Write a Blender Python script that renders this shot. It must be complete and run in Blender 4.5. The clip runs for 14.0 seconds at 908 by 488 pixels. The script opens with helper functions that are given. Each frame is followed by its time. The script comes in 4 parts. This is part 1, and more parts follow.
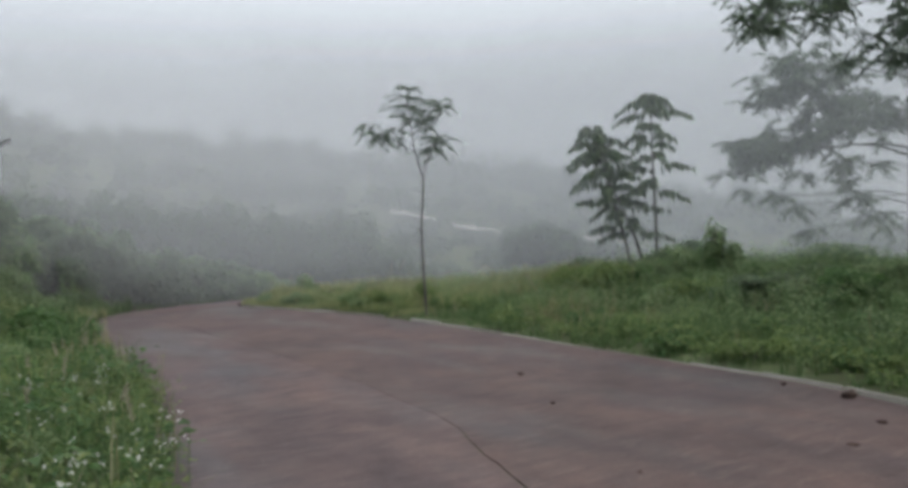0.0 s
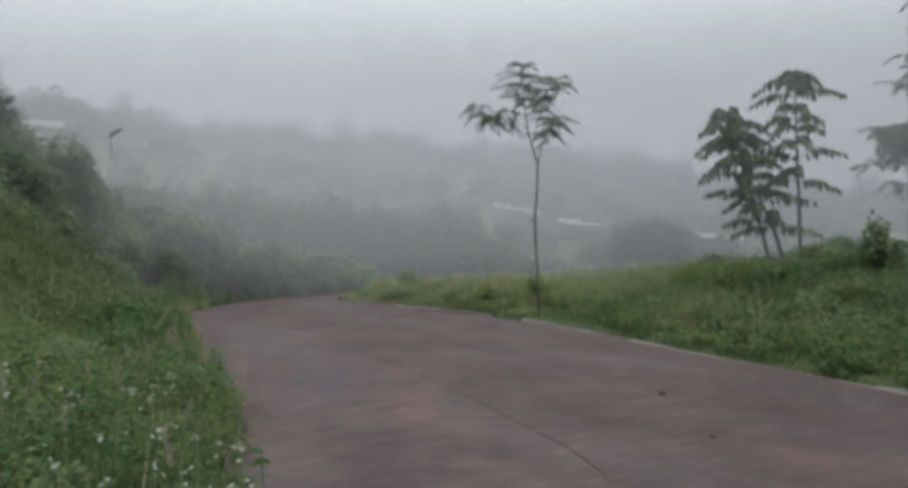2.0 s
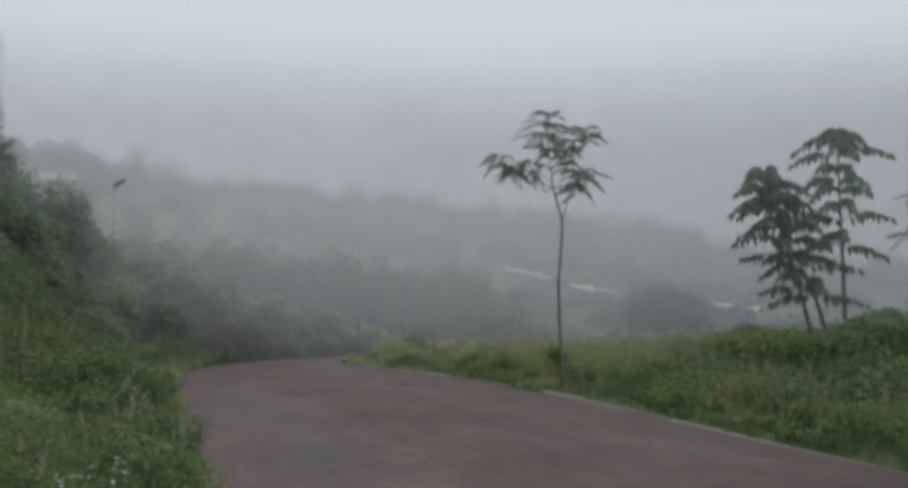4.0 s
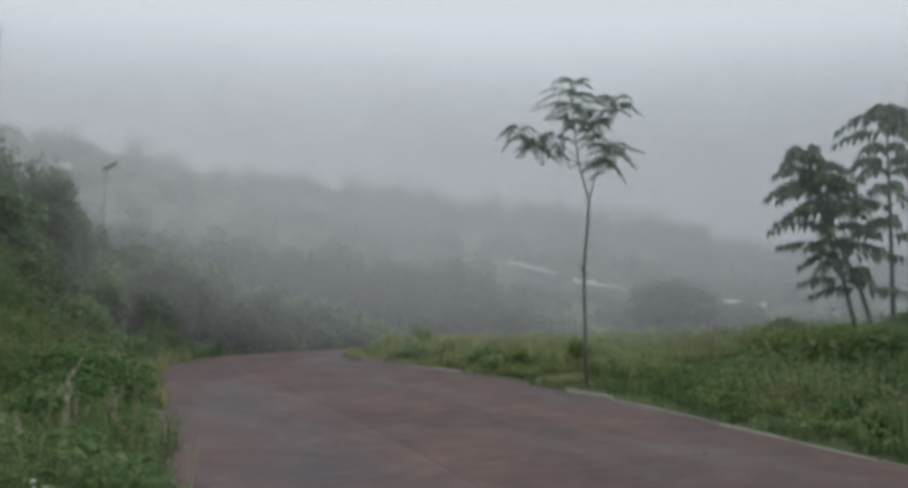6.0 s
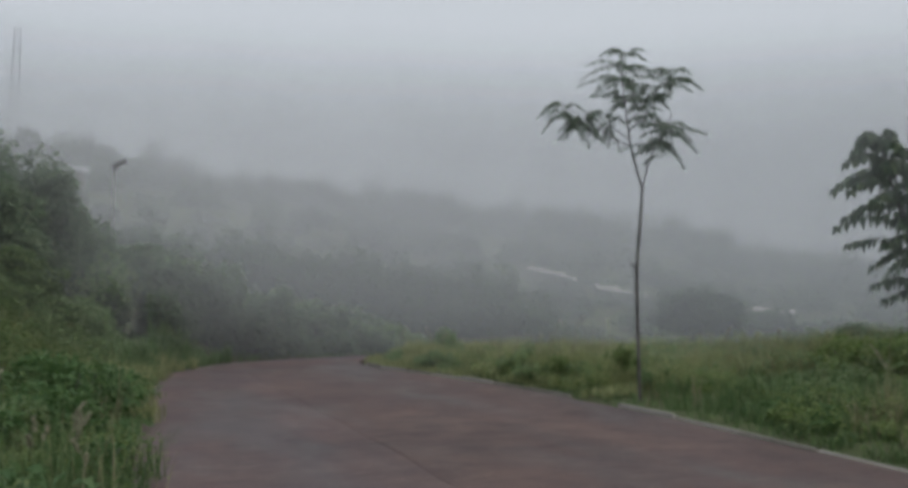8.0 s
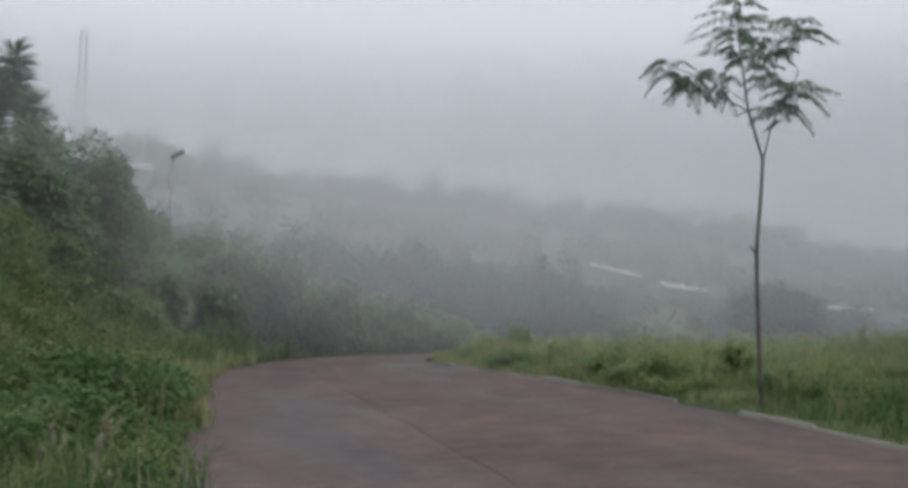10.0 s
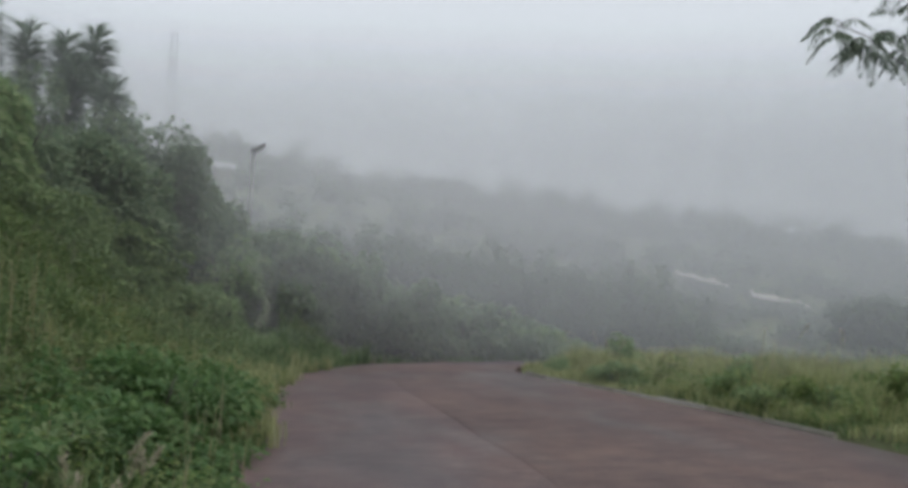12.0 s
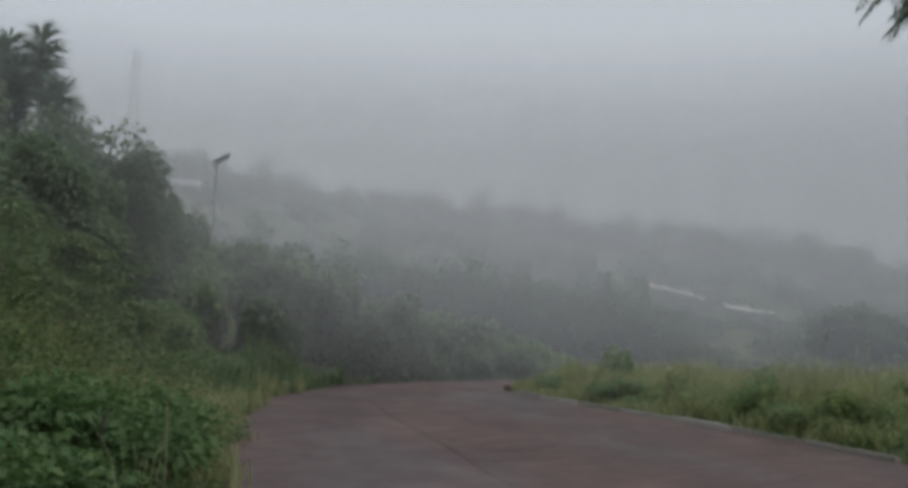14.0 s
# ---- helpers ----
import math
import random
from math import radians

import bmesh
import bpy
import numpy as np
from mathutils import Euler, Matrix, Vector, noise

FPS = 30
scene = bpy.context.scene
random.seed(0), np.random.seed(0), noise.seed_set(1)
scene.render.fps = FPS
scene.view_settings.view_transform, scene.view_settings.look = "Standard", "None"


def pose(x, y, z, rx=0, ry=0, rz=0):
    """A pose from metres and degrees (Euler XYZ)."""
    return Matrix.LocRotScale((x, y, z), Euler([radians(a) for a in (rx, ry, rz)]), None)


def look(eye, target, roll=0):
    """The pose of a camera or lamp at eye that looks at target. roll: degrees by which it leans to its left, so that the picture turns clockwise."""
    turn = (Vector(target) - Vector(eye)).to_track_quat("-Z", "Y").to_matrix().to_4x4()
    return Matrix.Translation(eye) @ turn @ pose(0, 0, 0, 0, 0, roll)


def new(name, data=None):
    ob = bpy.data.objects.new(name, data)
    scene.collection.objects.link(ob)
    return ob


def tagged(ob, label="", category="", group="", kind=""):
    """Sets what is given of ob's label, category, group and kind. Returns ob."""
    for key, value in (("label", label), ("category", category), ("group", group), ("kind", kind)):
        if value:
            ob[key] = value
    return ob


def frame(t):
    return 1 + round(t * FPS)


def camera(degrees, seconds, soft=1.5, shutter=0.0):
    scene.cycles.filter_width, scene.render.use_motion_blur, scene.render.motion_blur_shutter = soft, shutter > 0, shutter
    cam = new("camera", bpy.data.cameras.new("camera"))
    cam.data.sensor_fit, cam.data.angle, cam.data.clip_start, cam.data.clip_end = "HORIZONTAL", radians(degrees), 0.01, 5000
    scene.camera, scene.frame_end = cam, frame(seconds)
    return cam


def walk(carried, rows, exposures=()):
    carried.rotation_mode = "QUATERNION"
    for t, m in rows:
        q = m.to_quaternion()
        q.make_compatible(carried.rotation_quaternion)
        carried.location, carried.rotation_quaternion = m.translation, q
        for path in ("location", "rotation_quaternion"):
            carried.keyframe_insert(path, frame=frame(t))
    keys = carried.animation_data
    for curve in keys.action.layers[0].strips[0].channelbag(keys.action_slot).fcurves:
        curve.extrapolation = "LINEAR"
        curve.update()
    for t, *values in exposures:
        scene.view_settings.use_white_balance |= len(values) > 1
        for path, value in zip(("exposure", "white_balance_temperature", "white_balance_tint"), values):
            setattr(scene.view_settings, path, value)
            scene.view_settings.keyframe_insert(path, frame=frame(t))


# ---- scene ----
cam = camera(56.7, 14.0, soft=4.0)
METRES, EYE, TILT, LEAN, TURN = 9.434, 1.5, 0.0, 0.0, -32.8
ROWS = [
    (0.0, 0.0, 0.0, 0.0, -0.03, -1.15, 1.36),
    (0.5, -0.0064, 0.0363, -0.0009, 1.19, -1.1, 1.76),
    (1.0, -0.0112, 0.0784, -0.0047, 3.61, -1.75, 1.89),
    (1.5, -0.0208, 0.1133, -0.0051, 5.95, -1.5, 1.55),
    (2.0, -0.0259, 0.1524, -0.0063, 6.93, -1.37, 0.82),
    (2.5, -0.0337, 0.1845, -0.0105, 7.32, -1.02, 0.53),
    (3.0, -0.0388, 0.219, -0.0113, 7.37, 2.57, -0.47),
    (5.5, -0.083, 0.3719, -0.0228, 7.59, 3.06, -0.71),
    (6.0, -0.0909, 0.4128, -0.0272, 7.5, 2.61, -1.1),
    (6.5, -0.095, 0.4473, -0.0278, 6.53, 2.18, -1.15),
    (7.0, -0.105, 0.4856, -0.0318, 6.65, 2.51, -1.36),
    (7.5, -0.1152, 0.5217, -0.035, 7.54, 2.99, -1.6),
    (8.0, -0.1312, 0.5586, -0.0377, 8.68, 3.03, -1.32),
    (10.5, -0.2021, 0.7209, -0.0524, 14.14, 2.49, -1.58),
    (11.0, -0.2198, 0.7552, -0.0536, 16.09, 2.0, -1.59),
    (11.5, -0.2361, 0.7842, -0.0556, 17.3, 1.96, -1.71),
    (12.0, -0.2508, 0.8203, -0.0547, 17.66, 2.91, -2.93),
    (12.5, -0.2634, 0.8474, -0.0443, 17.94, 6.12, -3.58),
    (13.0, -0.2792, 0.8794, -0.0403, 17.5, 8.14, -3.18),
    (13.5, -0.2949, 0.9043, -0.0506, 16.75, 7.68, -2.93),
    (14.0, -0.3086, 0.9336, -0.0641, 15.61, 4.17, -1.92),
]
walk(cam, [(t, pose(0, 0, EYE, TILT, LEAN, TURN) @ pose(METRES * x, METRES * y, METRES * z, 90 + pitch, roll, yaw)) for t, x, y, z, yaw, pitch, roll in ROWS], [(0.0, 0.37), (1.0, 0.38), (1.5, 0.36), (2.0, 0.26), (2.5, 0.29), (3.0, -0.01), (5.5, -0.01), (6.0, 0.09), (6.5, 0.07), (7.0, 0.03), (7.5, -0.05), (8.0, -0.09), (10.5, 0.2), (11.0, 0.17), (11.5, 0.33), (12.0, 0.23), (12.5, -0.1), (13.0, -0.37), (13.5, -0.25), (14.0, -0.19)])


# ---- world and light: dawn fog under a closed overcast sky ----
world = bpy.data.worlds.new("foggy_sky")
scene.world = world
world.use_nodes = True
wt = world.node_tree
wt.nodes.clear()
sky = wt.nodes.new("ShaderNodeTexSky")
sky.sky_type, sky.sun_disc = "NISHITA", False
sky.sun_elevation, sky.sun_rotation = radians(50), radians(150)
sky.dust_density, sky.air_density = 4.0, 1.0
skybg = wt.nodes.new("ShaderNodeBackground")
skybg.inputs["Strength"].default_value = 0.02
wt.links.new(sky.outputs[0], skybg.inputs["Color"])
wco = wt.nodes.new("ShaderNodeTexCoord")
wsep = wt.nodes.new("ShaderNodeSeparateXYZ")
wt.links.new(wco.outputs["Generated"], wsep.inputs[0])
wramp = wt.nodes.new("ShaderNodeValToRGB")
wel = wramp.color_ramp.elements
wel[0].position, wel[0].color = 0.0, (0.455, 0.483, 0.52, 1)
wel[1].position, wel[1].color = 1.0, (0.82, 0.86, 0.91, 1)
for p, c in ((0.09, (0.55, 0.583, 0.625, 1)), (0.2, (0.615, 0.65, 0.69, 1)), (0.36, (0.647, 0.682, 0.718, 1))):
    e = wel.new(p)
    e.color = c
wt.links.new(wsep.outputs["Z"], wramp.inputs[0])
fogbg = wt.nodes.new("ShaderNodeBackground")
fogbg.inputs["Strength"].default_value = 0.95
wt.links.new(wramp.outputs[0], fogbg.inputs["Color"])
wmix = wt.nodes.new("ShaderNodeAddShader")
wt.links.new(skybg.outputs[0], wmix.inputs[0])
wt.links.new(fogbg.outputs[0], wmix.inputs[1])
wout = wt.nodes.new("ShaderNodeOutputWorld")
wt.links.new(wmix.outputs[0], wout.inputs[0])

sun = new("sun", bpy.data.lights.new("sun", "SUN"))
sun.data.energy, sun.data.angle, sun.data.color = 0.85, radians(40), (1.0, 0.96, 0.9)
sun.matrix_world = look((12.8, -22, 31), (0, 0, 0))


# ---- materials ----
def material(name, colours, rough=0.7, scale=6.0, fine=60.0, bump=0.2, spec=0.3, by="noise", leaf=0.0, depth=0.02):
    """A procedural surface: colours run over a large and a fine noise, or from piece to piece."""
    m = bpy.data.materials.new(name)
    m.use_nodes = True
    t = m.node_tree
    b = t.nodes["Principled BSDF"]
    b.inputs["Roughness"].default_value = rough
    b.inputs["Specular IOR Level"].default_value = spec
    co = t.nodes.new("ShaderNodeTexCoord")
    n1 = t.nodes.new("ShaderNodeTexNoise")
    n1.inputs["Scale"].default_value, n1.inputs["Detail"].default_value = scale, 4
    t.links.new(co.outputs["Object"], n1.inputs["Vector"])
    n2 = t.nodes.new("ShaderNodeTexNoise")
    n2.inputs["Scale"].default_value, n2.inputs["Detail"].default_value = fine, 3
    t.links.new(co.outputs["Object"], n2.inputs["Vector"])
    mix = t.nodes.new("ShaderNodeMath")
    mix.operation = "MULTIPLY_ADD"
    mix.inputs[1].default_value = 0.35
    t.links.new(n2.outputs[0], mix.inputs[0])
    if by == "island":
        g = t.nodes.new("ShaderNodeNewGeometry")
        a = t.nodes.new("ShaderNodeMath")
        a.operation = "MULTIPLY_ADD"
        a.inputs[1].default_value = 0.5
        t.links.new(g.outputs["Random Per Island"], a.inputs[0])
        h = t.nodes.new("ShaderNodeMath")
        h.operation = "MULTIPLY"
        h.inputs[1].default_value = 0.4
        t.links.new(n1.outputs[0], h.inputs[0])
        t.links.new(h.outputs[0], a.inputs[2])
        t.links.new(a.outputs[0], mix.inputs[2])
    elif by == "object":
        g = t.nodes.new("ShaderNodeObjectInfo")
        a = t.nodes.new("ShaderNodeMath")
        a.operation = "MULTIPLY_ADD"
        a.inputs[1].default_value = 0.4
        t.links.new(g.outputs["Random"], a.inputs[0])
        h = t.nodes.new("ShaderNodeMath")
        h.operation = "MULTIPLY"
        h.inputs[1].default_value = 0.5
        t.links.new(n1.outputs[0], h.inputs[0])
        t.links.new(h.outputs[0], a.inputs[2])
        t.links.new(a.outputs[0], mix.inputs[2])
    else:
        h = t.nodes.new("ShaderNodeMath")
        h.operation = "MULTIPLY_ADD"
        h.inputs[1].default_value, h.inputs[2].default_value = 1.6, -0.45
        t.links.new(n1.outputs[0], h.inputs[0])
        t.links.new(h.outputs[0], mix.inputs[2])
    r = t.nodes.new("ShaderNodeValToRGB")
    el = r.color_ramp.elements
    el[0].position, el[0].color = 0.15, (*colours[0], 1)
    el[1].position, el[1].color = 0.85, (*colours[-1], 1)
    for k, c in enumerate(colours[1:-1]):
        e = el.new(0.15 + 0.7 * (k + 1) / (len(colours) - 1))
        e.color = (*c, 1)
    t.links.new(mix.outputs[0], r.inputs[0])
    t.links.new(r.outputs[0], b.inputs["Base Color"])
    if bump:
        bp = t.nodes.new("ShaderNodeBump")
        bp.inputs["Strength"].default_value, bp.inputs["Distance"].default_value = bump, depth
        t.links.new(mix.outputs[0], bp.inputs["Height"])
        t.links.new(bp.outputs[0], b.inputs["Normal"])
    if leaf:
        tr = t.nodes.new("ShaderNodeBsdfTranslucent")
        t.links.new(r.outputs[0], tr.inputs["Color"])
        ms = t.nodes.new("ShaderNodeMixShader")
        ms.inputs[0].default_value = leaf
        t.links.new(b.outputs[0], ms.inputs[1])
        t.links.new(tr.outputs[0], ms.inputs[2])
        t.links.new(ms.outputs[0], t.nodes["Material Output"].inputs[0])
    return m


M_EARTH = material("earth_and_turf", [(0.06, 0.055, 0.03), (0.075, 0.095, 0.04), (0.1, 0.125, 0.055)], 0.95, 0.8, 14, 0.5)


def road_material(name, tint):
    """Worn red-brown paving: damp patches along the road, chips, fine grit."""
    m = bpy.data.materials.new(name)
    m.use_nodes = True
    t = m.node_tree
    b = t.nodes["Principled BSDF"]
    b.inputs["Specular IOR Level"].default_value = 0.3
    co = t.nodes.new("ShaderNodeTexCoord")

    def tex(scale, detail, stretch):
        mp = t.nodes.new("ShaderNodeMapping")
        mp.inputs["Scale"].default_value = stretch
        t.links.new(co.outputs["Object"], mp.inputs["Vector"])
        n = t.nodes.new("ShaderNodeTexNoise")
        n.inputs["Scale"].default_value, n.inputs["Detail"].default_value, n.inputs["Roughness"].default_value = scale, detail, 0.6
        t.links.new(mp.outputs[0], n.inputs["Vector"])
        return n.outputs[0]

    def ramp(src, *stops):
        r = t.nodes.new("ShaderNodeValToRGB")
        el = r.color_ramp.elements
        el[0].position, el[0].color = stops[0][0], (*stops[0][1], 1)
        el[1].position, el[1].color = stops[-1][0], (*stops[-1][1], 1)
        for p, c in stops[1:-1]:
            e = el.new(p)
            e.color = (*c, 1)
        t.links.new(src, r.inputs[0])
        return r.outputs[0]

    def mixed(kind, fac, c1, c2):
        x = t.nodes.new("ShaderNodeMix")
        x.data_type, x.blend_type = "RGBA", kind
        if isinstance(fac, float):
            x.inputs[0].default_value = fac
        else:
            t.links.new(fac, x.inputs[0])
        for s, c in ((x.inputs[6], c1), (x.inputs[7], c2)):
            if isinstance(c, tuple):
                s.default_value = (*c, 1)
            else:
                t.links.new(c, s)
        return x.outputs[2]

    damp = tex(0.7, 3, (1.0, 0.35, 1.0))
    mid = tex(3.2, 4, (1.0, 1.0, 1.0))
    grit = tex(45, 3, (1.0, 1.0, 1.0))
    chips = tex(7.5, 5, (0.5, 1.6, 1.0))
    base = ramp(damp, (0.3, (0.068, 0.054, 0.053)), (0.5, (0.1, 0.073, 0.068)), (0.7, (0.125, 0.092, 0.084)))
    base = mixed("MULTIPLY", 0.8, base, ramp(mid, (0.3, (0.74, 0.74, 0.76)), (0.7, (1.22, 1.17, 1.12))))
    base = mixed("MIX", ramp(chips, (0.56, (0, 0, 0)), (0.68, (0.4, 0.4, 0.4))), base, (0.19, 0.145, 0.13))
    base = mixed("MIX", ramp(chips, (0.3, (0.5, 0.5, 0.5)), (0.4, (0, 0, 0))), base, (0.055, 0.04, 0.038))
    base = mixed("MULTIPLY", 0.7, base, ramp(grit, (0.3, (0.75, 0.75, 0.75)), (0.7, (1.2, 1.2, 1.2))))
    base = mixed("MULTIPLY", 0.45, base, ramp(tex(2.6, 5, (0.6, 1.9, 1.0)), (0.32, (0.72, 0.72, 0.74)), (0.5, (1.0, 1.0, 1.0)), (0.7, (1.26, 1.23, 1.2))))
    base = mixed("MULTIPLY", 0.9, base, ramp(tex(0.9, 5, (1.0, 0.6, 1.0)), (0.34, (0.7, 0.72, 0.77)), (0.52, (1.0, 1.0, 1.0)), (0.68, (1.2, 1.17, 1.13))))
    base = mixed("MULTIPLY", 1.0, base, tint)
    t.links.new(base, b.inputs["Base Color"])
    t.links.new(ramp(damp, (0.35, (0.5, 0.5, 0.5)), (0.6, (0.78, 0.78, 0.78))), b.inputs["Roughness"])
    add = t.nodes.new("ShaderNodeMath")
    add.operation = "MULTIPLY_ADD"
    add.inputs[1].default_value = 0.5
    t.links.new(grit, add.inputs[0])
    t.links.new(chips, add.inputs[2])
    bp = t.nodes.new("ShaderNodeBump")
    bp.inputs["Strength"].default_value, bp.inputs["Distance"].default_value = 0.5, 0.012
    t.links.new(add.outputs[0], bp.inputs["Height"])
    t.links.new(bp.outputs[0], b.inputs["Normal"])
    return m


M_ROAD = road_material("red_brown_road", (1.04, 1.0, 1.03))
M_ROAD_OUTER = road_material("darker_red_brown_road", (0.95, 0.89, 0.885))
M_KERB = material("old_concrete", [(0.15, 0.14, 0.12), (0.28, 0.265, 0.23), (0.42, 0.4, 0.36)], 0.9, 3, 50, 0.4, by="object")
M_GRASS = material("grass", [(0.06, 0.118, 0.045), (0.1, 0.175, 0.066), (0.19, 0.255, 0.115)], 0.65, 0.6, 9, 0, 0.5, "island", 0.55)
M_DRYGRASS = material("dry_grass", [(0.17, 0.19, 0.09), (0.26, 0.25, 0.14), (0.33, 0.3, 0.2)], 0.8, 0.6, 9, 0, 0.2, "island", 0.35)
M_PLUME = material("seed_plume", [(0.24, 0.23, 0.16), (0.38, 0.36, 0.27)], 0.85, 0.6, 9, 0, 0.2, "island", 0.3)
M_WOODS = material("far_wood_leaf", [(0.045, 0.075, 0.038), (0.056, 0.09, 0.046), (0.07, 0.108, 0.056)], 0.75, 0.1, 1, 0, 0.2, "island", 0.88)
M_WOODS_PALE = material("far_light_leaf", [(0.075, 0.11, 0.06), (0.09, 0.13, 0.07), (0.11, 0.15, 0.08)], 0.75, 0.1, 1, 0, 0.2, "island", 0.88)
M_PALEGRASS = material("pale_grass", [(0.195, 0.24, 0.1), (0.285, 0.32, 0.14), (0.38, 0.39, 0.21)], 0.65, 0.6, 9, 0, 0.5, "island", 0.55)
M_WEED = material("weed_leaf", [(0.075, 0.13, 0.04), (0.135, 0.205, 0.065), (0.25, 0.31, 0.12)], 0.65, 0.6, 9, 0, 0.5, "island", 0.55)
M_BUSH = material("bush_leaf", [(0.124, 0.201, 0.095), (0.184, 0.272, 0.127), (0.272, 0.337, 0.176)], 0.65, 0.6, 9, 0, 0.5, "island", 0.6)
M_DARKBUSH = material("dark_bush_leaf", [(0.104, 0.159, 0.104), (0.150, 0.211, 0.128), (0.208, 0.262, 0.160)], 0.65, 0.6, 9, 0, 0.5, "island", 0.62)
M_TREE = material("tree_leaf", [(0.08, 0.118, 0.09), (0.118, 0.164, 0.115), (0.17, 0.22, 0.14)], 0.65, 0.6, 9, 0, 0.5, "island", 0.6)
M_YOUNG = material("young_leaf", [(0.09, 0.13, 0.098), (0.135, 0.18, 0.135), (0.185, 0.24, 0.17)], 0.6, 0.6, 9, 0, 0.5, "island", 0.6)
M_MOSS = material("bank_cover_leaf", [(0.068, 0.112, 0.046), (0.108, 0.165, 0.066), (0.175, 0.23, 0.095)], 0.7, 0.6, 9, 0, 0.4, "island", 0.45)
M_LUSH = material("lush_weed_leaf", [(0.045, 0.105, 0.036), (0.078, 0.158, 0.054), (0.135, 0.22, 0.08)], 0.6, 0.6, 9, 0, 0.5, "island", 0.5)
M_SOIL = material("red_brown_soil", [(0.045, 0.03, 0.026), (0.07, 0.047, 0.04), (0.1, 0.07, 0.058)], 0.95, 12, 90, 0.5)
M_BARK = material("grey_bark", [(0.06, 0.057, 0.052), (0.1, 0.096, 0.09), (0.15, 0.145, 0.135)], 0.9, 6, 70, 0.6)
M_WHITE = material("white_petal", [(0.55, 0.55, 0.5), (0.72, 0.72, 0.68)], 0.7, 2, 20, 0, 0.2, "island", 0.3)
M_STEEL = material("grey_steel", [(0.26, 0.27, 0.27), (0.38, 0.39, 0.39)], 0.5, 4, 40, 0.1)
M_BLACK = material("dark_lamp_housing", [(0.03, 0.03, 0.035), (0.06, 0.06, 0.065)], 0.45, 4, 40, 0.1)
M_PALE = material("pale_bare_soil", [(0.36, 0.33, 0.28), (0.52, 0.48, 0.43)], 0.9, 0.2, 3, 0.2)
M_ROOF = material("pale_roof_sheet", [(0.26, 0.27, 0.28), (0.4, 0.41, 0.42)], 0.5, 1, 12, 0.1)


def mist_material(name, low, full, fade, clear, density, thin=0.006, base=0.0, bank=1.0):
    """Haze put into a sheet's opacity: lets most light pass, scatters the rest; drifts denser and thinner, thinner over
    the bank than over the valley.
    """
    m = bpy.data.materials.new(name)
    m.use_nodes = True
    t = m.node_tree
    t.nodes.clear()
    co = t.nodes.new("ShaderNodeNewGeometry")
    sep = t.nodes.new("ShaderNodeSeparateXYZ")
    t.links.new(co.outputs["Position"], sep.inputs[0])
    # haze set as opacity by height, fullest between full and fade
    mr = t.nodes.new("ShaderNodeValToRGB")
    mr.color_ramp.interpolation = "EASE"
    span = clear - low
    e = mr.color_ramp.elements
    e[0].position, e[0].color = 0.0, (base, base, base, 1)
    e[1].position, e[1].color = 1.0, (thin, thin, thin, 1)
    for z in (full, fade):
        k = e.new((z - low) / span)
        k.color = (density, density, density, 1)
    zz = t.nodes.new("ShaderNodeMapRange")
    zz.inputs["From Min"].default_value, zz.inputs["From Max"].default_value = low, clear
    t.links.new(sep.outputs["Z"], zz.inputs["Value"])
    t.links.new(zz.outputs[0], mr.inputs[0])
    n = t.nodes.new("ShaderNodeTexNoise")
    n.inputs["Scale"].default_value, n.inputs["Detail"].default_value = 0.05, 2
    t.links.new(co.outputs["Position"], n.inputs["Vector"])
    f = t.nodes.new("ShaderNodeMath")
    f.operation = "MULTIPLY_ADD"
    f.inputs[1].default_value, f.inputs[2].default_value = 0.8, 0.6
    t.links.new(n.outputs[0], f.inputs[0])
    g = t.nodes.new("ShaderNodeMath")
    g.operation, g.use_clamp = "MULTIPLY", True
    t.links.new(mr.outputs[0], g.inputs[0])
    t.links.new(f.outputs[0], g.inputs[1])
    most = t.nodes.new("ShaderNodeMath")
    most.operation = "MINIMUM"
    most.inputs[1].default_value = 0.24
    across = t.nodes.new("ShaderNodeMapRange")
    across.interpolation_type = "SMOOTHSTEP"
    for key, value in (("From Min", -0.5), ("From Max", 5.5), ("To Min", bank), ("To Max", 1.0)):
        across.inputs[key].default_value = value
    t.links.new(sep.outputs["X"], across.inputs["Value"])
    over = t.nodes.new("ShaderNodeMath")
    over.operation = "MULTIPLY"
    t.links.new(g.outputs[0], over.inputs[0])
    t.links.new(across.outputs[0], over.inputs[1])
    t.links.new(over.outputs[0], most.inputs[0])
    d = t.nodes.new("ShaderNodeBsdfDiffuse")
    d.inputs[0].default_value = (0.935, 0.957, 1.0, 1)
    s = t.nodes.new("ShaderNodeBsdfTranslucent")
    s.inputs[0].default_value = (0.935, 0.957, 1.0, 1)
    a = t.nodes.new("ShaderNodeMixShader")
    t.links.new(d.outputs[0], a.inputs[1])
    t.links.new(s.outputs[0], a.inputs[2])
    tr = t.nodes.new("ShaderNodeBsdfTransparent")
    b = t.nodes.new("ShaderNodeMixShader")
    t.links.new(most.outputs[0], b.inputs[0])
    t.links.new(tr.outputs[0], b.inputs[1])
    t.links.new(a.outputs[0], b.inputs[2])
    o = t.nodes.new("ShaderNodeOutputMaterial")
    t.links.new(b.outputs[0], o.inputs[0])
    return m


# ---- mesh helpers ----
rng = np.random.default_rng(7)


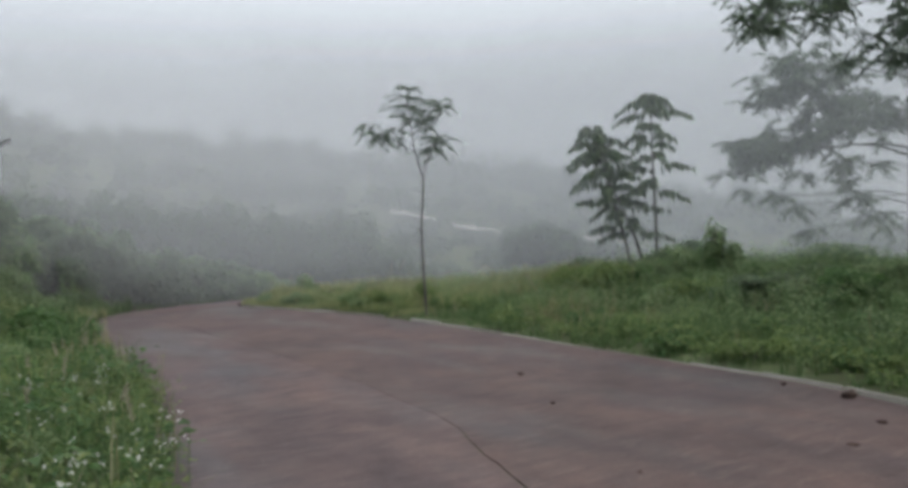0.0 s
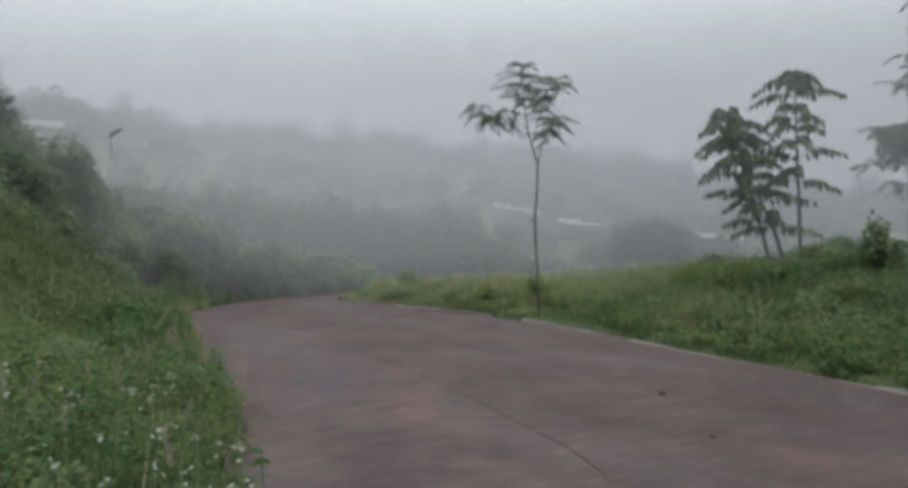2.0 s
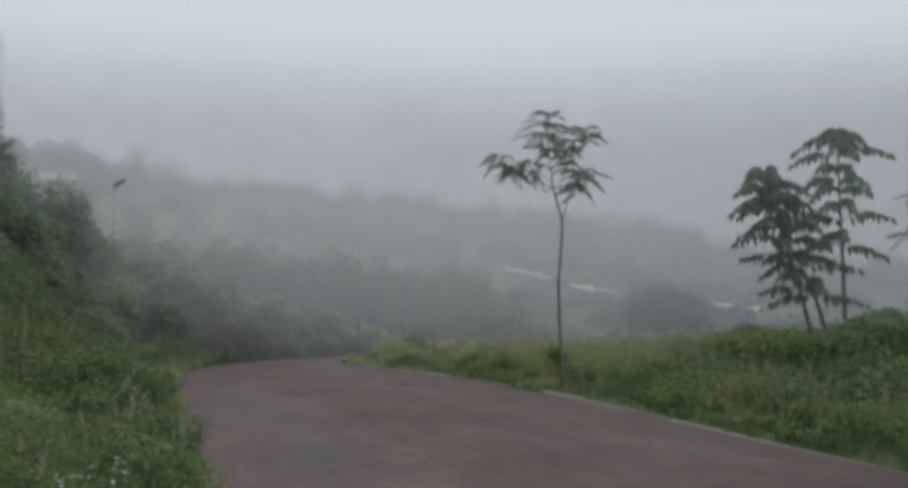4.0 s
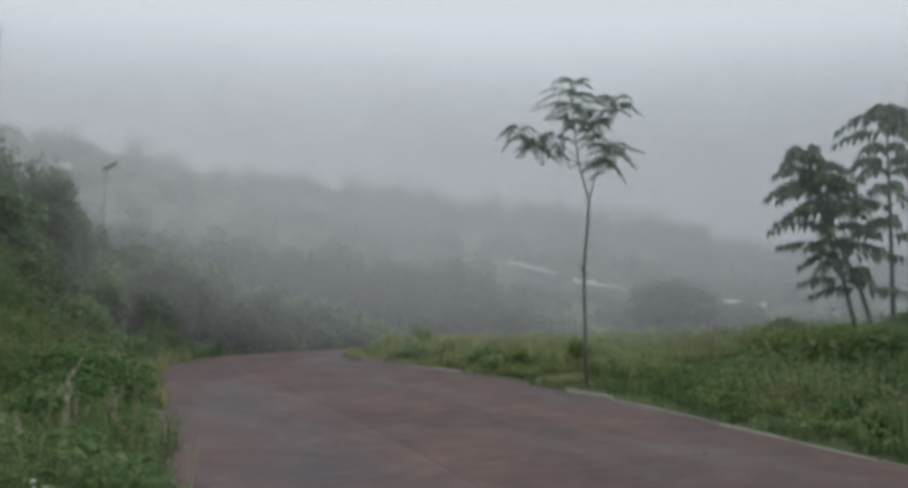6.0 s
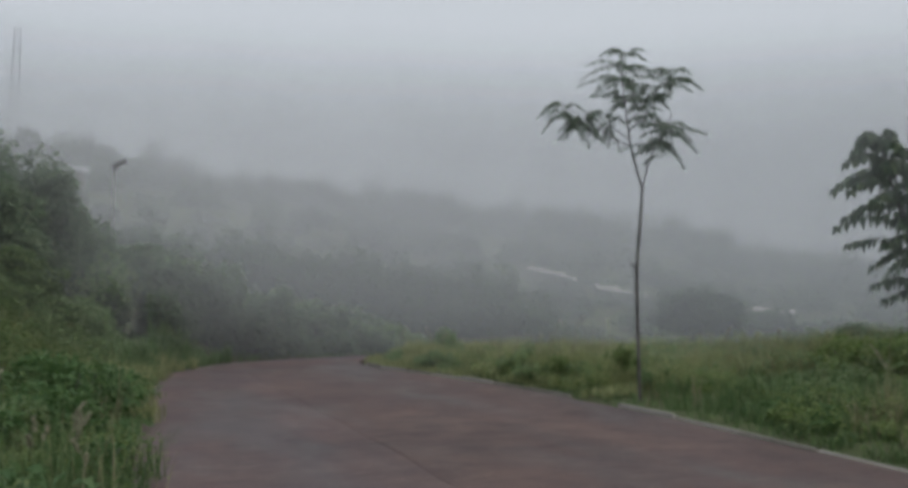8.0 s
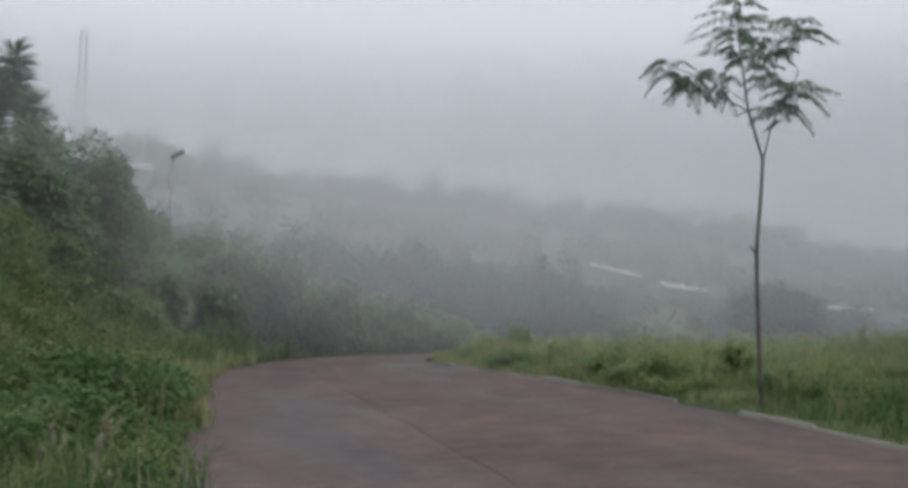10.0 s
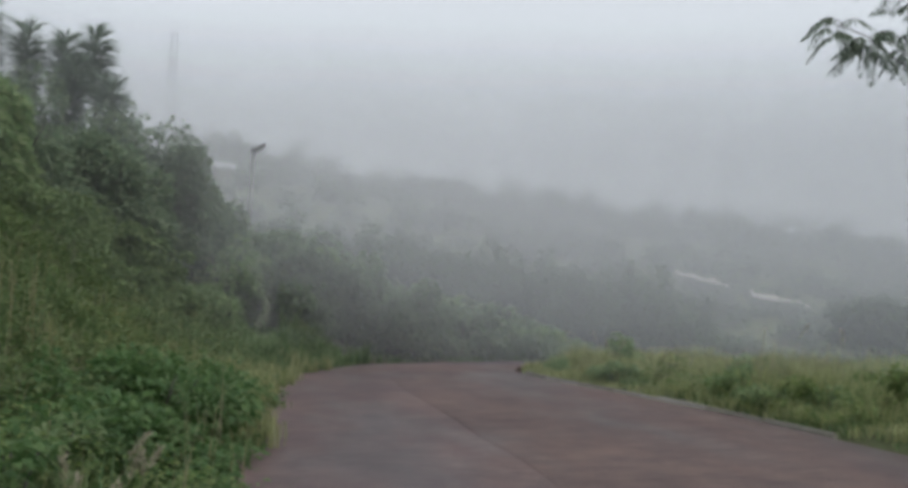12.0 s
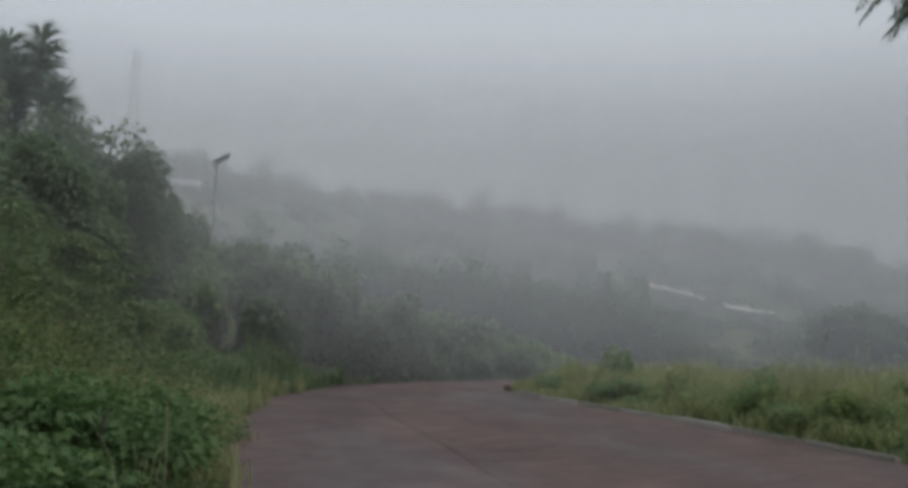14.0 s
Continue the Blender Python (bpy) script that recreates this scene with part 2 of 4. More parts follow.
def mesh_from(name, verts, faces, mat, smooth=None):
    """A mesh from arrays: verts (n, 3) and faces (m, k)."""
    me = bpy.data.meshes.new(name)
    verts, faces = np.asarray(verts, dtype=np.float32), np.asarray(faces, dtype=np.int32)
    k = faces.shape[1]
    me.vertices.add(len(verts))
    me.vertices.foreach_set("co", verts.ravel())
    me.loops.add(faces.size)
    me.loops.foreach_set("vertex_index", faces.ravel())
    me.polygons.add(len(faces))
    me.polygons.foreach_set("loop_start", np.arange(0, faces.size, k, dtype=np.int32))
    me.update(calc_edges=True)
    me.validate()
    if smooth is not None:
        me.polygons.foreach_set("use_smooth", np.full(len(faces), smooth, dtype=bool))
    me.materials.append(mat)
    return me


def thing(name, label, category, at=(0, 0, 0), group="", kind=""):
    """An Empty at the base of a thing made of parts."""
    ob = new(name)
    ob.location = at
    ob.empty_display_size = 0.2
    return tagged(ob, label, category, group, kind)


def part(name, me, parent, label=""):
    """One mesh as a part of a thing, built in the thing's own space."""
    ob = new(name, me)
    ob.parent = parent
    return tagged(ob, label)


def unit(v):
    return v / np.maximum(np.linalg.norm(v, axis=-1, keepdims=True), 1e-6)


def leaves(points, ways, length, width, droop=0.25, mat=None, name="leaves"):
    """Bent, pointed leaves: one at each point, along its way."""
    p, d = np.asarray(points, float), unit(np.asarray(ways, float))
    n = len(p)
    ln = np.broadcast_to(np.asarray(length, float), (n,))[:, None]
    wd = np.broadcast_to(np.asarray(width, float), (n,))[:, None]
    side = unit(np.cross(d, np.array([0.0, 0.0, 1.0]) + 0.35 * rng.normal(size=(n, 3))))
    down = np.array([0.0, 0.0, -1.0])
    mid = p + d * ln * 0.45
    tip = p + d * ln * 0.92 + down * ln * droop
    lift = np.cross(side, d) * wd * 0.15
    v = np.stack([p, mid + side * wd * 0.5 + lift, tip, mid - side * wd * 0.5 + lift], axis=1).reshape(-1, 3)
    f = np.arange(4 * n).reshape(-1, 4)
    return mesh_from(name, v, f, mat)


def blades(points, height, width, lean, mat, name="blades", curl=0.5):
    """Grass blades: a wide foot, a bent middle and a pointed tip."""
    p = np.asarray(points, float)
    n = len(p)
    h = np.broadcast_to(np.asarray(height, float), (n,))[:, None]
    w = np.broadcast_to(np.asarray(width, float), (n,))[:, None]
    a = rng.uniform(0, 2 * np.pi, n)
    out = np.stack([np.cos(a), np.sin(a), np.zeros(n)], 1) * (np.asarray(lean) * rng.uniform(0.2, 1.0, n))[:, None]
    side = np.stack([-np.sin(a), np.cos(a), np.zeros(n)], 1)
    up = np.array([0.0, 0.0, 1.0])
    m = p + up * h * 0.6 + out * h * 0.35
    t = p + up * h * (1 - curl * 0.3) + out * h * (0.6 + curl)
    v = np.stack([p - side * w * 0.5, p + side * w * 0.5, m + side * w * 0.4, m - side * w * 0.4, t], 1).reshape(-1, 3)
    b = np.arange(n)[:, None] * 5
    f = np.concatenate([b + [0, 1, 2], b + [0, 2, 3], b + [3, 2, 4]], 0)
    return mesh_from(name, v, f, mat)


def tube(points, radii, mat, sides=7, name="stem"):
    """A tapered round stem along a bent line."""
    p, r = np.asarray(points, float), np.asarray(radii, float)
    n = len(p)
    d = unit(np.gradient(p, axis=0))
    ref = np.array([1.0, 0.13, 0.07]) if abs(d[0][2]) > 0.7 else np.array([0.05, 0.1, 1.0])
    u = unit(np.cross(d, ref))
    w = np.cross(d, u)
    a = np.arange(sides) * 2 * np.pi / sides
    v = (p[:, None] + r[:, None, None] * (np.cos(a)[None, :, None] * u[:, None] + np.sin(a)[None, :, None] * w[:, None])).reshape(-1, 3)
    i, j = np.meshgrid(np.arange(n - 1), np.arange(sides), indexing="ij")
    k = (j + 1) % sides
    f = np.stack([i * sides + j, i * sides + k, (i + 1) * sides + k, (i + 1) * sides + j], -1).reshape(-1, 4)
    return mesh_from(name, v, f, mat, True)


def joined(name, meshes):
    """Several meshes as one, keeping their materials."""
    bm = bmesh.new()
    mats = []
    for me in meshes:
        k = len(bm.faces)
        bm.from_mesh(me)
        if me.materials[0] not in mats:
            mats.append(me.materials[0])
        bm.faces.ensure_lookup_table()
        for f in bm.faces[k:]:
            f.material_index = mats.index(me.materials[0])
    out = bpy.data.meshes.new(name)
    bm.to_mesh(out)
    bm.free()
    for m in mats:
        out.materials.append(m)
    for me in meshes:
        bpy.data.meshes.remove(me)
    return out


def lumps(n_lumps, radii, n, inner=0.35, flat=0.55, seed=0):
    """Points and outward ways for an uneven crown of many clumps inside an ellipsoid standing on z = 0."""
    g = np.random.default_rng(seed)
    r = np.array(radii, float)
    c = unit(g.normal(size=(n_lumps, 3))) * g.uniform(0.35, 0.85, (n_lumps, 1))
    c[:, 2] = np.abs(c[:, 2]) * 1.5 - 0.45
    s = g.uniform(0.22, 0.42, n_lumps)
    k = g.integers(0, n_lumps, n)
    d = unit(g.normal(size=(n, 3)) * [1, 1, 0.8] + [0, 0, 0.25])
    q = c[k] + d * s[k][:, None] * (inner + (1 - inner) * g.uniform(0, 1, (n, 1)) ** 0.5)
    p = q * r + [0, 0, r[2] * 0.75]
    p[:, 2] = np.maximum(p[:, 2], 0.02)
    return p, d * [1, 1, flat] + g.normal(size=(n, 3)) * 0.45


# ---- lie of the land ----
def left_edge(y):
    return np.interp(y, [-20, -8, -3, 0, 5.9, 8.6, 10.4, 14, 17.8, 21, 22.5, 23.6, 24.5, 25.2, 25.8], [-9.0, -4.2, -1.9, -0.4, 1.45, 1.95, 2.12, 2.4, 2.75, 3.2, 3.8, 4.7, 6.2, 8.8, 13.0])


def right_edge(y):
    return np.interp(y, [-20, -8, -2, 3.8, 4.5, 5.3, 6.5, 8, 9.7, 11.2, 12.5, 14, 15.5, 16.5, 18, 20, 21.5, 22.6, 23.3, 23.8, 24.2], [2.0, 4.6, 5.9, 6.85, 7.02, 7.12, 7.17, 7.25, 7.4, 7.5, 7.52, 7.47, 7.41, 7.37, 7.22, 7.0, 7.05, 7.5, 8.6, 10.5, 14.0]) + 8 * np.maximum(0, y - 24.2)


def joint(y):
    """Where the long joint between the two lanes runs."""
    j = np.interp(y, [-20, 0, 3, 4.4, 5.2, 5.8, 6.6, 7.3, 8.3, 10.4, 12, 14, 18, 20], [-4.5, 1.7, 2.8, 3.25, 3.52, 3.75, 3.93, 4.03, 4.13, 4.24, 4.33, 4.41, 4.5, 4.65])
    return np.where(y > 20, 4.65 + (left_edge(y) - left_edge(20)) * 1.15, j)


def smooth(a, b, v):
    t = np.clip((v - a) / (b - a), 0, 1)
    return t * t * (3 - 2 * t)


def road_z(x, y):
    return -0.1 + 0.03 * (np.minimum(x, 8.5) - 7.2) - 0.015 * (y - 8) - 0.0015 * np.maximum(0, y - 13) ** 2 - 0.07 * np.maximum(0, x - 8.2) * smooth(16, 20, y)


def ground_z(x, y):
    x, y = np.asarray(x, float), np.asarray(y, float)
    xl, xr = left_edge(y), right_edge(y)
    base = road_z(np.clip(x, xl, np.maximum(xl, xr)), np.clip(y, -20, 26))
    outer = y - np.interp(x, [3.2, 3.8, 4.7, 6.2, 8.8, 13.0, 25.0], [21, 22.5, 23.6, 24.5, 25.2, 25.8, 27])
    dl = np.where(y > 21, np.where(x > 3.2, np.minimum(xl - x, outer), 3.2 - x), xl - x)
    dl, dr = np.maximum(0, dl), np.maximum(0, x - xr) * (y < 24.2)
    # the inner bank rises steeply past the first metres, the outer verge humps and falls into the valley
    tall = (0.3 + 0.7 * smooth(12.5, 18.5, y)) * (1 - 0.9 * smooth(0.5, 6.5, x) * smooth(20, 24, y))
    bank = tall * (1.75 * smooth(0.3, 3.0, dl) + 0.3 * np.clip(dl - 2, 0, 6) + 0.04 * np.clip(dl - 8, 0, 60))
    width = 7.5 - 4.0 * smooth(14, 24, y)
    hump = 0.62 * smooth(1.6, 6.2, dr) * (1 - smooth(12, 18, y))
    lip = 0.05 * smooth(0.05, 0.3, dr) * (1 - smooth(17, 20, y))
    fall = -np.minimum(6.5, 0.42 * np.maximum(0, dr - width))
    z = base + bank + lip + hump + fall + 0.25 * np.sin(x * 0.31 + 1.3) * np.sin(y * 0.27) * smooth(2, 9, np.maximum(dl, dr))
    # the hillside across the valley, higher towards the inner side of the bend
    r, a = np.hypot(x - 2, y - 5), np.degrees(np.arctan2(x - 2, y - 5))
    crest = np.interp(a, [-180, -90, -40, 0, 13, 20, 30, 40, 52, 70, 110, 180], [6, 12, 16, 15.6, 12.9, 11.4, 9.2, 6.2, 2.0, -1, 2, 6])
    floor = np.interp(a, [-60, -15, 5, 20, 180], [3, 2, -3, -6.5, -6.5])
    away = floor + (crest - floor) * smooth(40, 125, r) + 0.8 * np.sin(x * 0.11) * np.sin(y * 0.13 + 1)
    away = away - np.minimum(40, 0.07 * np.maximum(0, r - 128))
    w = smooth(26, 50, r)
    z = z * (1 - w) + away * w
    return z


def grid_axis(lo, hi, near_lo, near_hi, fine, grow):
    a = list(np.arange(near_lo, near_hi, fine))
    s, v = fine, near_hi
    while v < hi:
        a.append(v)
        s *= grow
        v += s
    s, v = fine, near_lo
    while v > lo:
        s *= grow
        v -= s
        a.insert(0, v)
    return np.array(a)


gx = grid_axis(-1500, 1500, -8, 16, 0.35, 1.12)
gy = grid_axis(-1500, 1500, -4, 28, 0.35, 1.12)
X, Y = np.meshgrid(gx, gy, indexing="ij")
Z = ground_z(X, Y)
Z = Z + (rng.uniform(-0.03, 0.03, Z.shape))
on_road = (X > left_edge(Y) - 0.05) & (X < right_edge(Y) + 0.05) & (Y < 25.8) & (X < 26)
Z = np.where(on_road, road_z(X, np.minimum(Y, 26)) - 0.18, Z)
ni, nj = X.shape
I, J = np.meshgrid(np.arange(ni - 1), np.arange(nj - 1), indexing="ij")
F = np.stack([I * nj + J, (I + 1) * nj + J, (I + 1) * nj + J + 1, I * nj + J + 1], -1).reshape(-1, 4)
ground = new("ground", mesh_from("ground", np.stack([X, Y, Z], -1).reshape(-1, 3), F, M_EARTH, True))
tagged(ground, "rough turf and earth falling from a roadside into a valley", "ground", kind="structure")


def lane(name, inner):
    """One paved lane beside the long joint, with a worn outer edge."""
    ys = np.concatenate([np.arange(-14, 19, 0.25), np.arange(19, 25.81, 0.1)])
    U, V = np.meshgrid(np.linspace(0, 1, 21), ys, indexing="ij")
    if inner:
        x0, x1 = left_edge(V) - 0.04, joint(V) + 0.01 * np.sin(V * 3.3) + 0.008 * np.sin(V * 11.0)
        x0 = x0 + (0.07 * np.sin(V * 2.1) + 0.05 * np.sin(V * 5.7 + 1)) * (U == 0)
    else:
        x0, x1 = joint(V) + 0.006 + 0.006 * smooth(9.0, 5.5, V) + 0.005 * np.maximum(0, np.sin(V * 1.7)) + 0.01 * np.sin(V * 3.3) + 0.008 * np.sin(V * 11.0), np.minimum(right_edge(V), 24)
    x = x0 + (x1 - x0) * U
    z = road_z(x, V) + 0.01 * np.sin(V * 0.9 + x) + 0.005 * np.sin(x * 3.1 + V * 2.3)
    n, k = U.shape
    top = np.stack([x, V, z], -1)
    rim = top.copy()
    rim[..., 2] -= 0.1
    v = np.concatenate([top.reshape(-1, 3), rim.reshape(-1, 3)])
    a, b = np.meshgrid(np.arange(n - 1), np.arange(k - 1), indexing="ij")
    f = np.stack([a * k + b, (a + 1) * k + b, (a + 1) * k + b + 1, a * k + b + 1], -1).reshape(-1, 4)
    e = np.arange(k - 1)
    o = n * k
    s1 = np.stack([e, e + 1, o + e + 1, o + e], -1)
    l = (n - 1) * k
    s2 = np.stack([l + e + 1, l + e, o + l + e, o + l + e + 1], -1)
    return mesh_from(name, v, np.concatenate([f, s1, s2]), M_ROAD if inner else M_ROAD_OUTER, False)


road = thing("road", "worn red-brown paved road bending away over a crest", "road", kind="structure")
part("lane", lane("lane", True), road)
part("lane", lane("lane", False), road)

# dirt packed into the joint
jy = np.arange(-14, 20, 0.1)
jx = joint(jy) + 0.01 * np.sin(jy * 3.3)
jz = road_z(jx, jy) + 0.01 * np.sin(jy * 0.9 + jx) + 0.005 * np.sin(jx * 3.1 + jy * 2.3) - 0.009
jv = np.concatenate([np.column_stack([jx - 0.03, jy, jz]), np.column_stack([jx + 0.04, jy, jz])])
ji = np.arange(len(jy) - 1)
part("joint_filler", mesh_from("joint_filler", jv, np.stack([ji, len(jy) + ji, len(jy) + ji + 1, ji + 1], -1), M_EARTH), road, "packed dirt")


def kerb_stone(length):
    """A cast kerb stone with a chamfered, worn top."""
    bm = bmesh.new()
    bmesh.ops.create_cube(bm, size=1.0, matrix=Matrix.Diagonal((0.042, length, 0.22, 1)))
    bmesh.ops.bevel(bm, geom=[e for e in bm.edges if all(v.co.z > 0 for v in e.verts)], offset=0.014, segments=2, affect="EDGES")
    for v in bm.verts:
        v.co += 0.006 * noise.noise_vector(v.co * 7)
    me = bpy.data.meshes.new("kerb_stone")
    bm.to_mesh(me)
    bm.free()
    me.materials.append(M_KERB)
    return me


kerb = thing("kerb", "low pale concrete kerb along a road's outer edge, partly overgrown", "kerb", kind="structure")
stone_meshes = [kerb_stone(0.955), kerb_stone(0.96), kerb_stone(0.95)]
kr = random.Random(5)
ky = np.linspace(-6, 21.2, 1400)
kx = right_edge(ky)
ks = np.concatenate([[0], np.cumsum(np.hypot(np.diff(kx), np.diff(ky)))])
for i in range(int(ks[-1] / 0.97)):
    (xa, xb), (ya, yb) = np.interp([i * 0.97, i * 0.97 + 0.97], ks, kx), np.interp([i * 0.97, i * 0.97 + 0.97], ks, ky)
    if 12.5 < ya < 13.4:
        continue
    za, zb = float(road_z(xa, ya)), float(road_z(xb, yb))
    k = part("kerb_stone", kr.choice(stone_meshes), kerb)
    k.matrix_local = pose((xa + xb) / 2 + 0.035 + kr.uniform(-0.014, 0.014), (ya + yb) / 2, (za + zb) / 2 - (0.084 if ya < 11.5 else 0.066) + kr.uniform(-0.02, 0.012), math.degrees(math.atan2(zb - za, 0.97)), kr.uniform(-2, 2), math.degrees(-math.atan2(xb - xa, yb - ya)))


# ---- plants ----
def frond(start, end, arch, pairs, leaf, width, hang, g, spread=0.9):
    """A leaf stalk that arches from start to end, with leaflets on both sides: stalk points, leaflet feet, leaflet ways."""
    s, e = np.array(start, float), np.array(end, float)
    t = np.linspace(0, 1, 7)[:, None]
    pts = s + (e - s) * t + np.array([0, 0, 1.0]) * arch * np.sin(np.pi * t) * (1 - 0.35 * t)
    k = np.linspace(0.18, 1.0, pairs)
    feet = np.stack([np.interp(k, t[:, 0], pts[:, i]) for i in range(3)], 1)
    along = unit(e - s)
    side = unit(np.cross(along, [0, 0, 1.0]))
    ways, foot, size = [], [], []
    for i in range(pairs):
        for sg in (-1, 1):
            foot.append(feet[i])
            ways.append(sg * side * spread + along * 0.45 + np.array([0, 0, -hang]) + g.normal(size=3) * 0.15)
            size.append(leaf * (0.75 + 0.5 * math.sin(math.pi * (0.15 + 0.8 * k[i]))) * g.uniform(0.85, 1.1))
    foot.append(feet[-1])
    ways.append(along + np.array([0, 0, -hang]))
    size.append(leaf)
    return pts, np.array(foot), np.array(ways), np.array(size)


def fronds_to(parent, specs, pairs, leaf, width, hang, mat, g, stalk=0.006, arch=0.12, droop=0.25, name="frond", spread=0.9):
    """Each frond, with its stalk and leaflets, as one part of its plant."""
    for start, end in specs:
        pts, foot, ways, size = frond(start, end, arch * g.uniform(0.6, 1.4), pairs, leaf, width, hang, g, spread)
        st = tube(pts, np.linspace(stalk, stalk * 0.4, len(pts)), M_BARK, 4)
        lf = leaves(foot, ways, size, size * width, droop, mat)
        stalk_ob = part(name, st, parent)
        tagged(part("leaflet_spray", lf, stalk_ob), kind="stuff")


def bend(points, n=10):
    """A smooth line through a few points."""
    p = np.array(points, float)
    t = np.linspace(0, len(p) - 1, n)
    return np.stack([np.interp(t, np.arange(len(p)), p[:, i]) for i in range(3)], 1)


# the slim sapling on the verge, behind the kerb
SAP = (8.03, 13.45)
sapling = thing("sapling", "slim young tree with forked stem and feathery drooping leaves", "tree", (*SAP, float(ground_z(*SAP)) - 0.08))
sapling.rotation_euler = (0, 0, radians(-25.3))
g = np.random.default_rng(3)
trunk_line = bend([(0, 0, -0.05), (-0.03, 0, 0.7), (-0.06, 0, 1.4), (-0.06, 0, 1.75), (-0.025, 0, 2.2), (-0.005, 0, 2.63)], 12)
part("trunk", tube(trunk_line, np.linspace(0.026, 0.016, 12), M_BARK, 8, "trunk"), sapling)
part("stub", tube(bend([(-0.06, 0, 1.62), (-0.11, 0, 1.68), (-0.14, 0, 1.72)], 4), [0.014, 0.012, 0.01, 0.004], M_BARK, 6, "stub"), sapling)
SAPLING_STEMS = [
    ([(-0.005, 0, 2.6), (-0.15, 0.03, 3.13), (-0.22, 0.05, 3.67), (-0.26, 0.05, 4.0), (-0.25, 0.05, 4.3)], 0.015),
    ([(-0.005, 0, 2.6), (0.06, 0, 2.9), (0.12, -0.03, 3.08), (0.24, -0.08, 3.29), (0.32, -0.1, 3.52)], 0.01),
    ([(-0.17, 0.04, 3.43), (0.1, 0.0, 3.75), (0.32, -0.08, 3.98)], 0.007),
    ([(-0.15, 0.04, 3.13), (-0.48, 0.0, 3.29), (-0.72, -0.1, 3.47), (-1.03, -0.15, 3.57)], 0.0075),
    ([(-0.17, 0.04, 3.22), (-0.42, 0.1, 3.42)], 0.007),
    ([(-0.18, 0.04, 3.3), (0.0, 0.22, 3.5), (0.12, 0.34, 3.62)], 0.008),
]
for line, thick in SAPLING_STEMS:
    part("stem", tube(bend(line, 9), np.linspace(thick, 0.005, 9), M_BARK, 6, "stem"), sapling)
# tufts of feathery leaves: centre, how many, how far they reach
for cx, cy, cz, count, reach in (
        (-0.25, 0.05, 4.28, 3, 0.34), (-0.26, 0.05, 4.12, 4, 0.46), (-0.26, 0.05, 3.98, 6, 0.54), (-0.24, 0.05, 3.84, 4, 0.44), (-0.21, 0.05, 3.62, 4, 0.32), (0.31, -0.08, 3.95, 8, 0.36),
        (0.1, 0.0, 3.74, 6, 0.3), (0.25, -0.09, 3.36, 9, 0.46), (0.17, -0.05, 3.14, 6, 0.4), (-0.74, -0.1, 3.42, 9, 0.34), (-1.0, -0.15, 3.5, 6, 0.33), (-0.42, 0.1, 3.4, 4, 0.24), (0.1, 0.32, 3.6, 4, 0.3)):
    specs = []
    for k in range(round(count * 1.7)):
        a = k * 2 * math.pi / round(count * 1.7) + g.uniform(-0.35, 0.35)
        r = reach * g.uniform(0.6, 1.05)
        c = np.array([cx, cy, cz]) + g.normal(size=3) * [0.02, 0.02, 0.05]
        specs.append((c, c + [r * math.cos(a), r * 0.85 * math.sin(a), g.uniform(-0.14, 0.08) if cz > 3.6 else g.uniform(-0.24, 0.05)]))
    fronds_to(sapling, specs, 12, 0.066, 0.25, 0.7, M_YOUNG, g, 0.004, 0.08, 0.25)


def broadleaf(at, lean, height, levels, reach, seed, label, low=0.3, stems=1):
    """A young tree with stacked, drooping tiers of broad leaflets round a bare stem."""
    g = np.random.default_rng(seed)
    tree = thing("young_tree", label, "tree", (at[0], at[1], float(ground_z(*at)) - 0.03))
    tree.rotation_euler = (0, 0, radians(-35))
    for s in range(stems):
        off = 0.28 * s
        top = np.array([lean * (1 - 0.25 * s), 0.1 * s, height * (1 - 0.12 * s)])
        line = bend([(off, 0, 0), off * np.array([0.7, 0, 0]) + top * [0.3, 0.3, 0.35], top * [0.7, 0.7, 0.7], top], 10)
        part("trunk", tube(line, np.linspace(0.045, 0.014, 10), M_BARK, 7, "trunk"), tree)
        specs = []
        for i in range(levels):
            h = low + (1 - low) * (i + 0.4 * g.uniform()) / (levels - 0.6)
            h = min(h, 1.0)
            c = np.array([np.interp(h, np.linspace(0, 1, 10), line[:, k]) for k in range(3)])
            for k in range(2):
                a = i * 1.35 + k * 3.14 + g.uniform(-0.5, 0.5)
                r = reach * (0.55 + 0.55 * math.sin(math.pi * min(1, 0.12 + 0.68 * (1 - h) / (1 - low + 0.01)))) * g.uniform(0.7, 1.12)
                specs.append((c, c + [r * math.cos(a), r * math.sin(a), g.uniform(-0.12, 0.08) - 0.08 * (h > 0.95)]))
        for k in range(5):
            a = k * 1.257 + g.uniform(-0.3, 0.3)
            specs.append((line[-1], line[-1] + [0.34 * math.cos(a), 0.34 * math.sin(a), g.uniform(-0.22, -0.08)]))
        fronds_to(tree, specs, 8, 0.165, 0.58, 0.75, M_TREE, g, 0.008, 0.2, 0.5, "leaf_spray", 0.75)
    return tree


broadleaf((13.75, 13.1), -0.1, 3.75, 10, 0.82, 11, "tall thin tree with tiers of drooping broad leaves", 0.42)
broadleaf((-1.45, 17.8), 0.3, 2.6, 7, 1.0, 13, "broad-leaved tree among shrubs on the bank top", 0.4)
broadleaf((13.35, 13.45), -0.82, 3.08, 9, 0.88, 12, "leaning twin-stemmed tree with drooping broad leaf tiers", 0.28, 2)


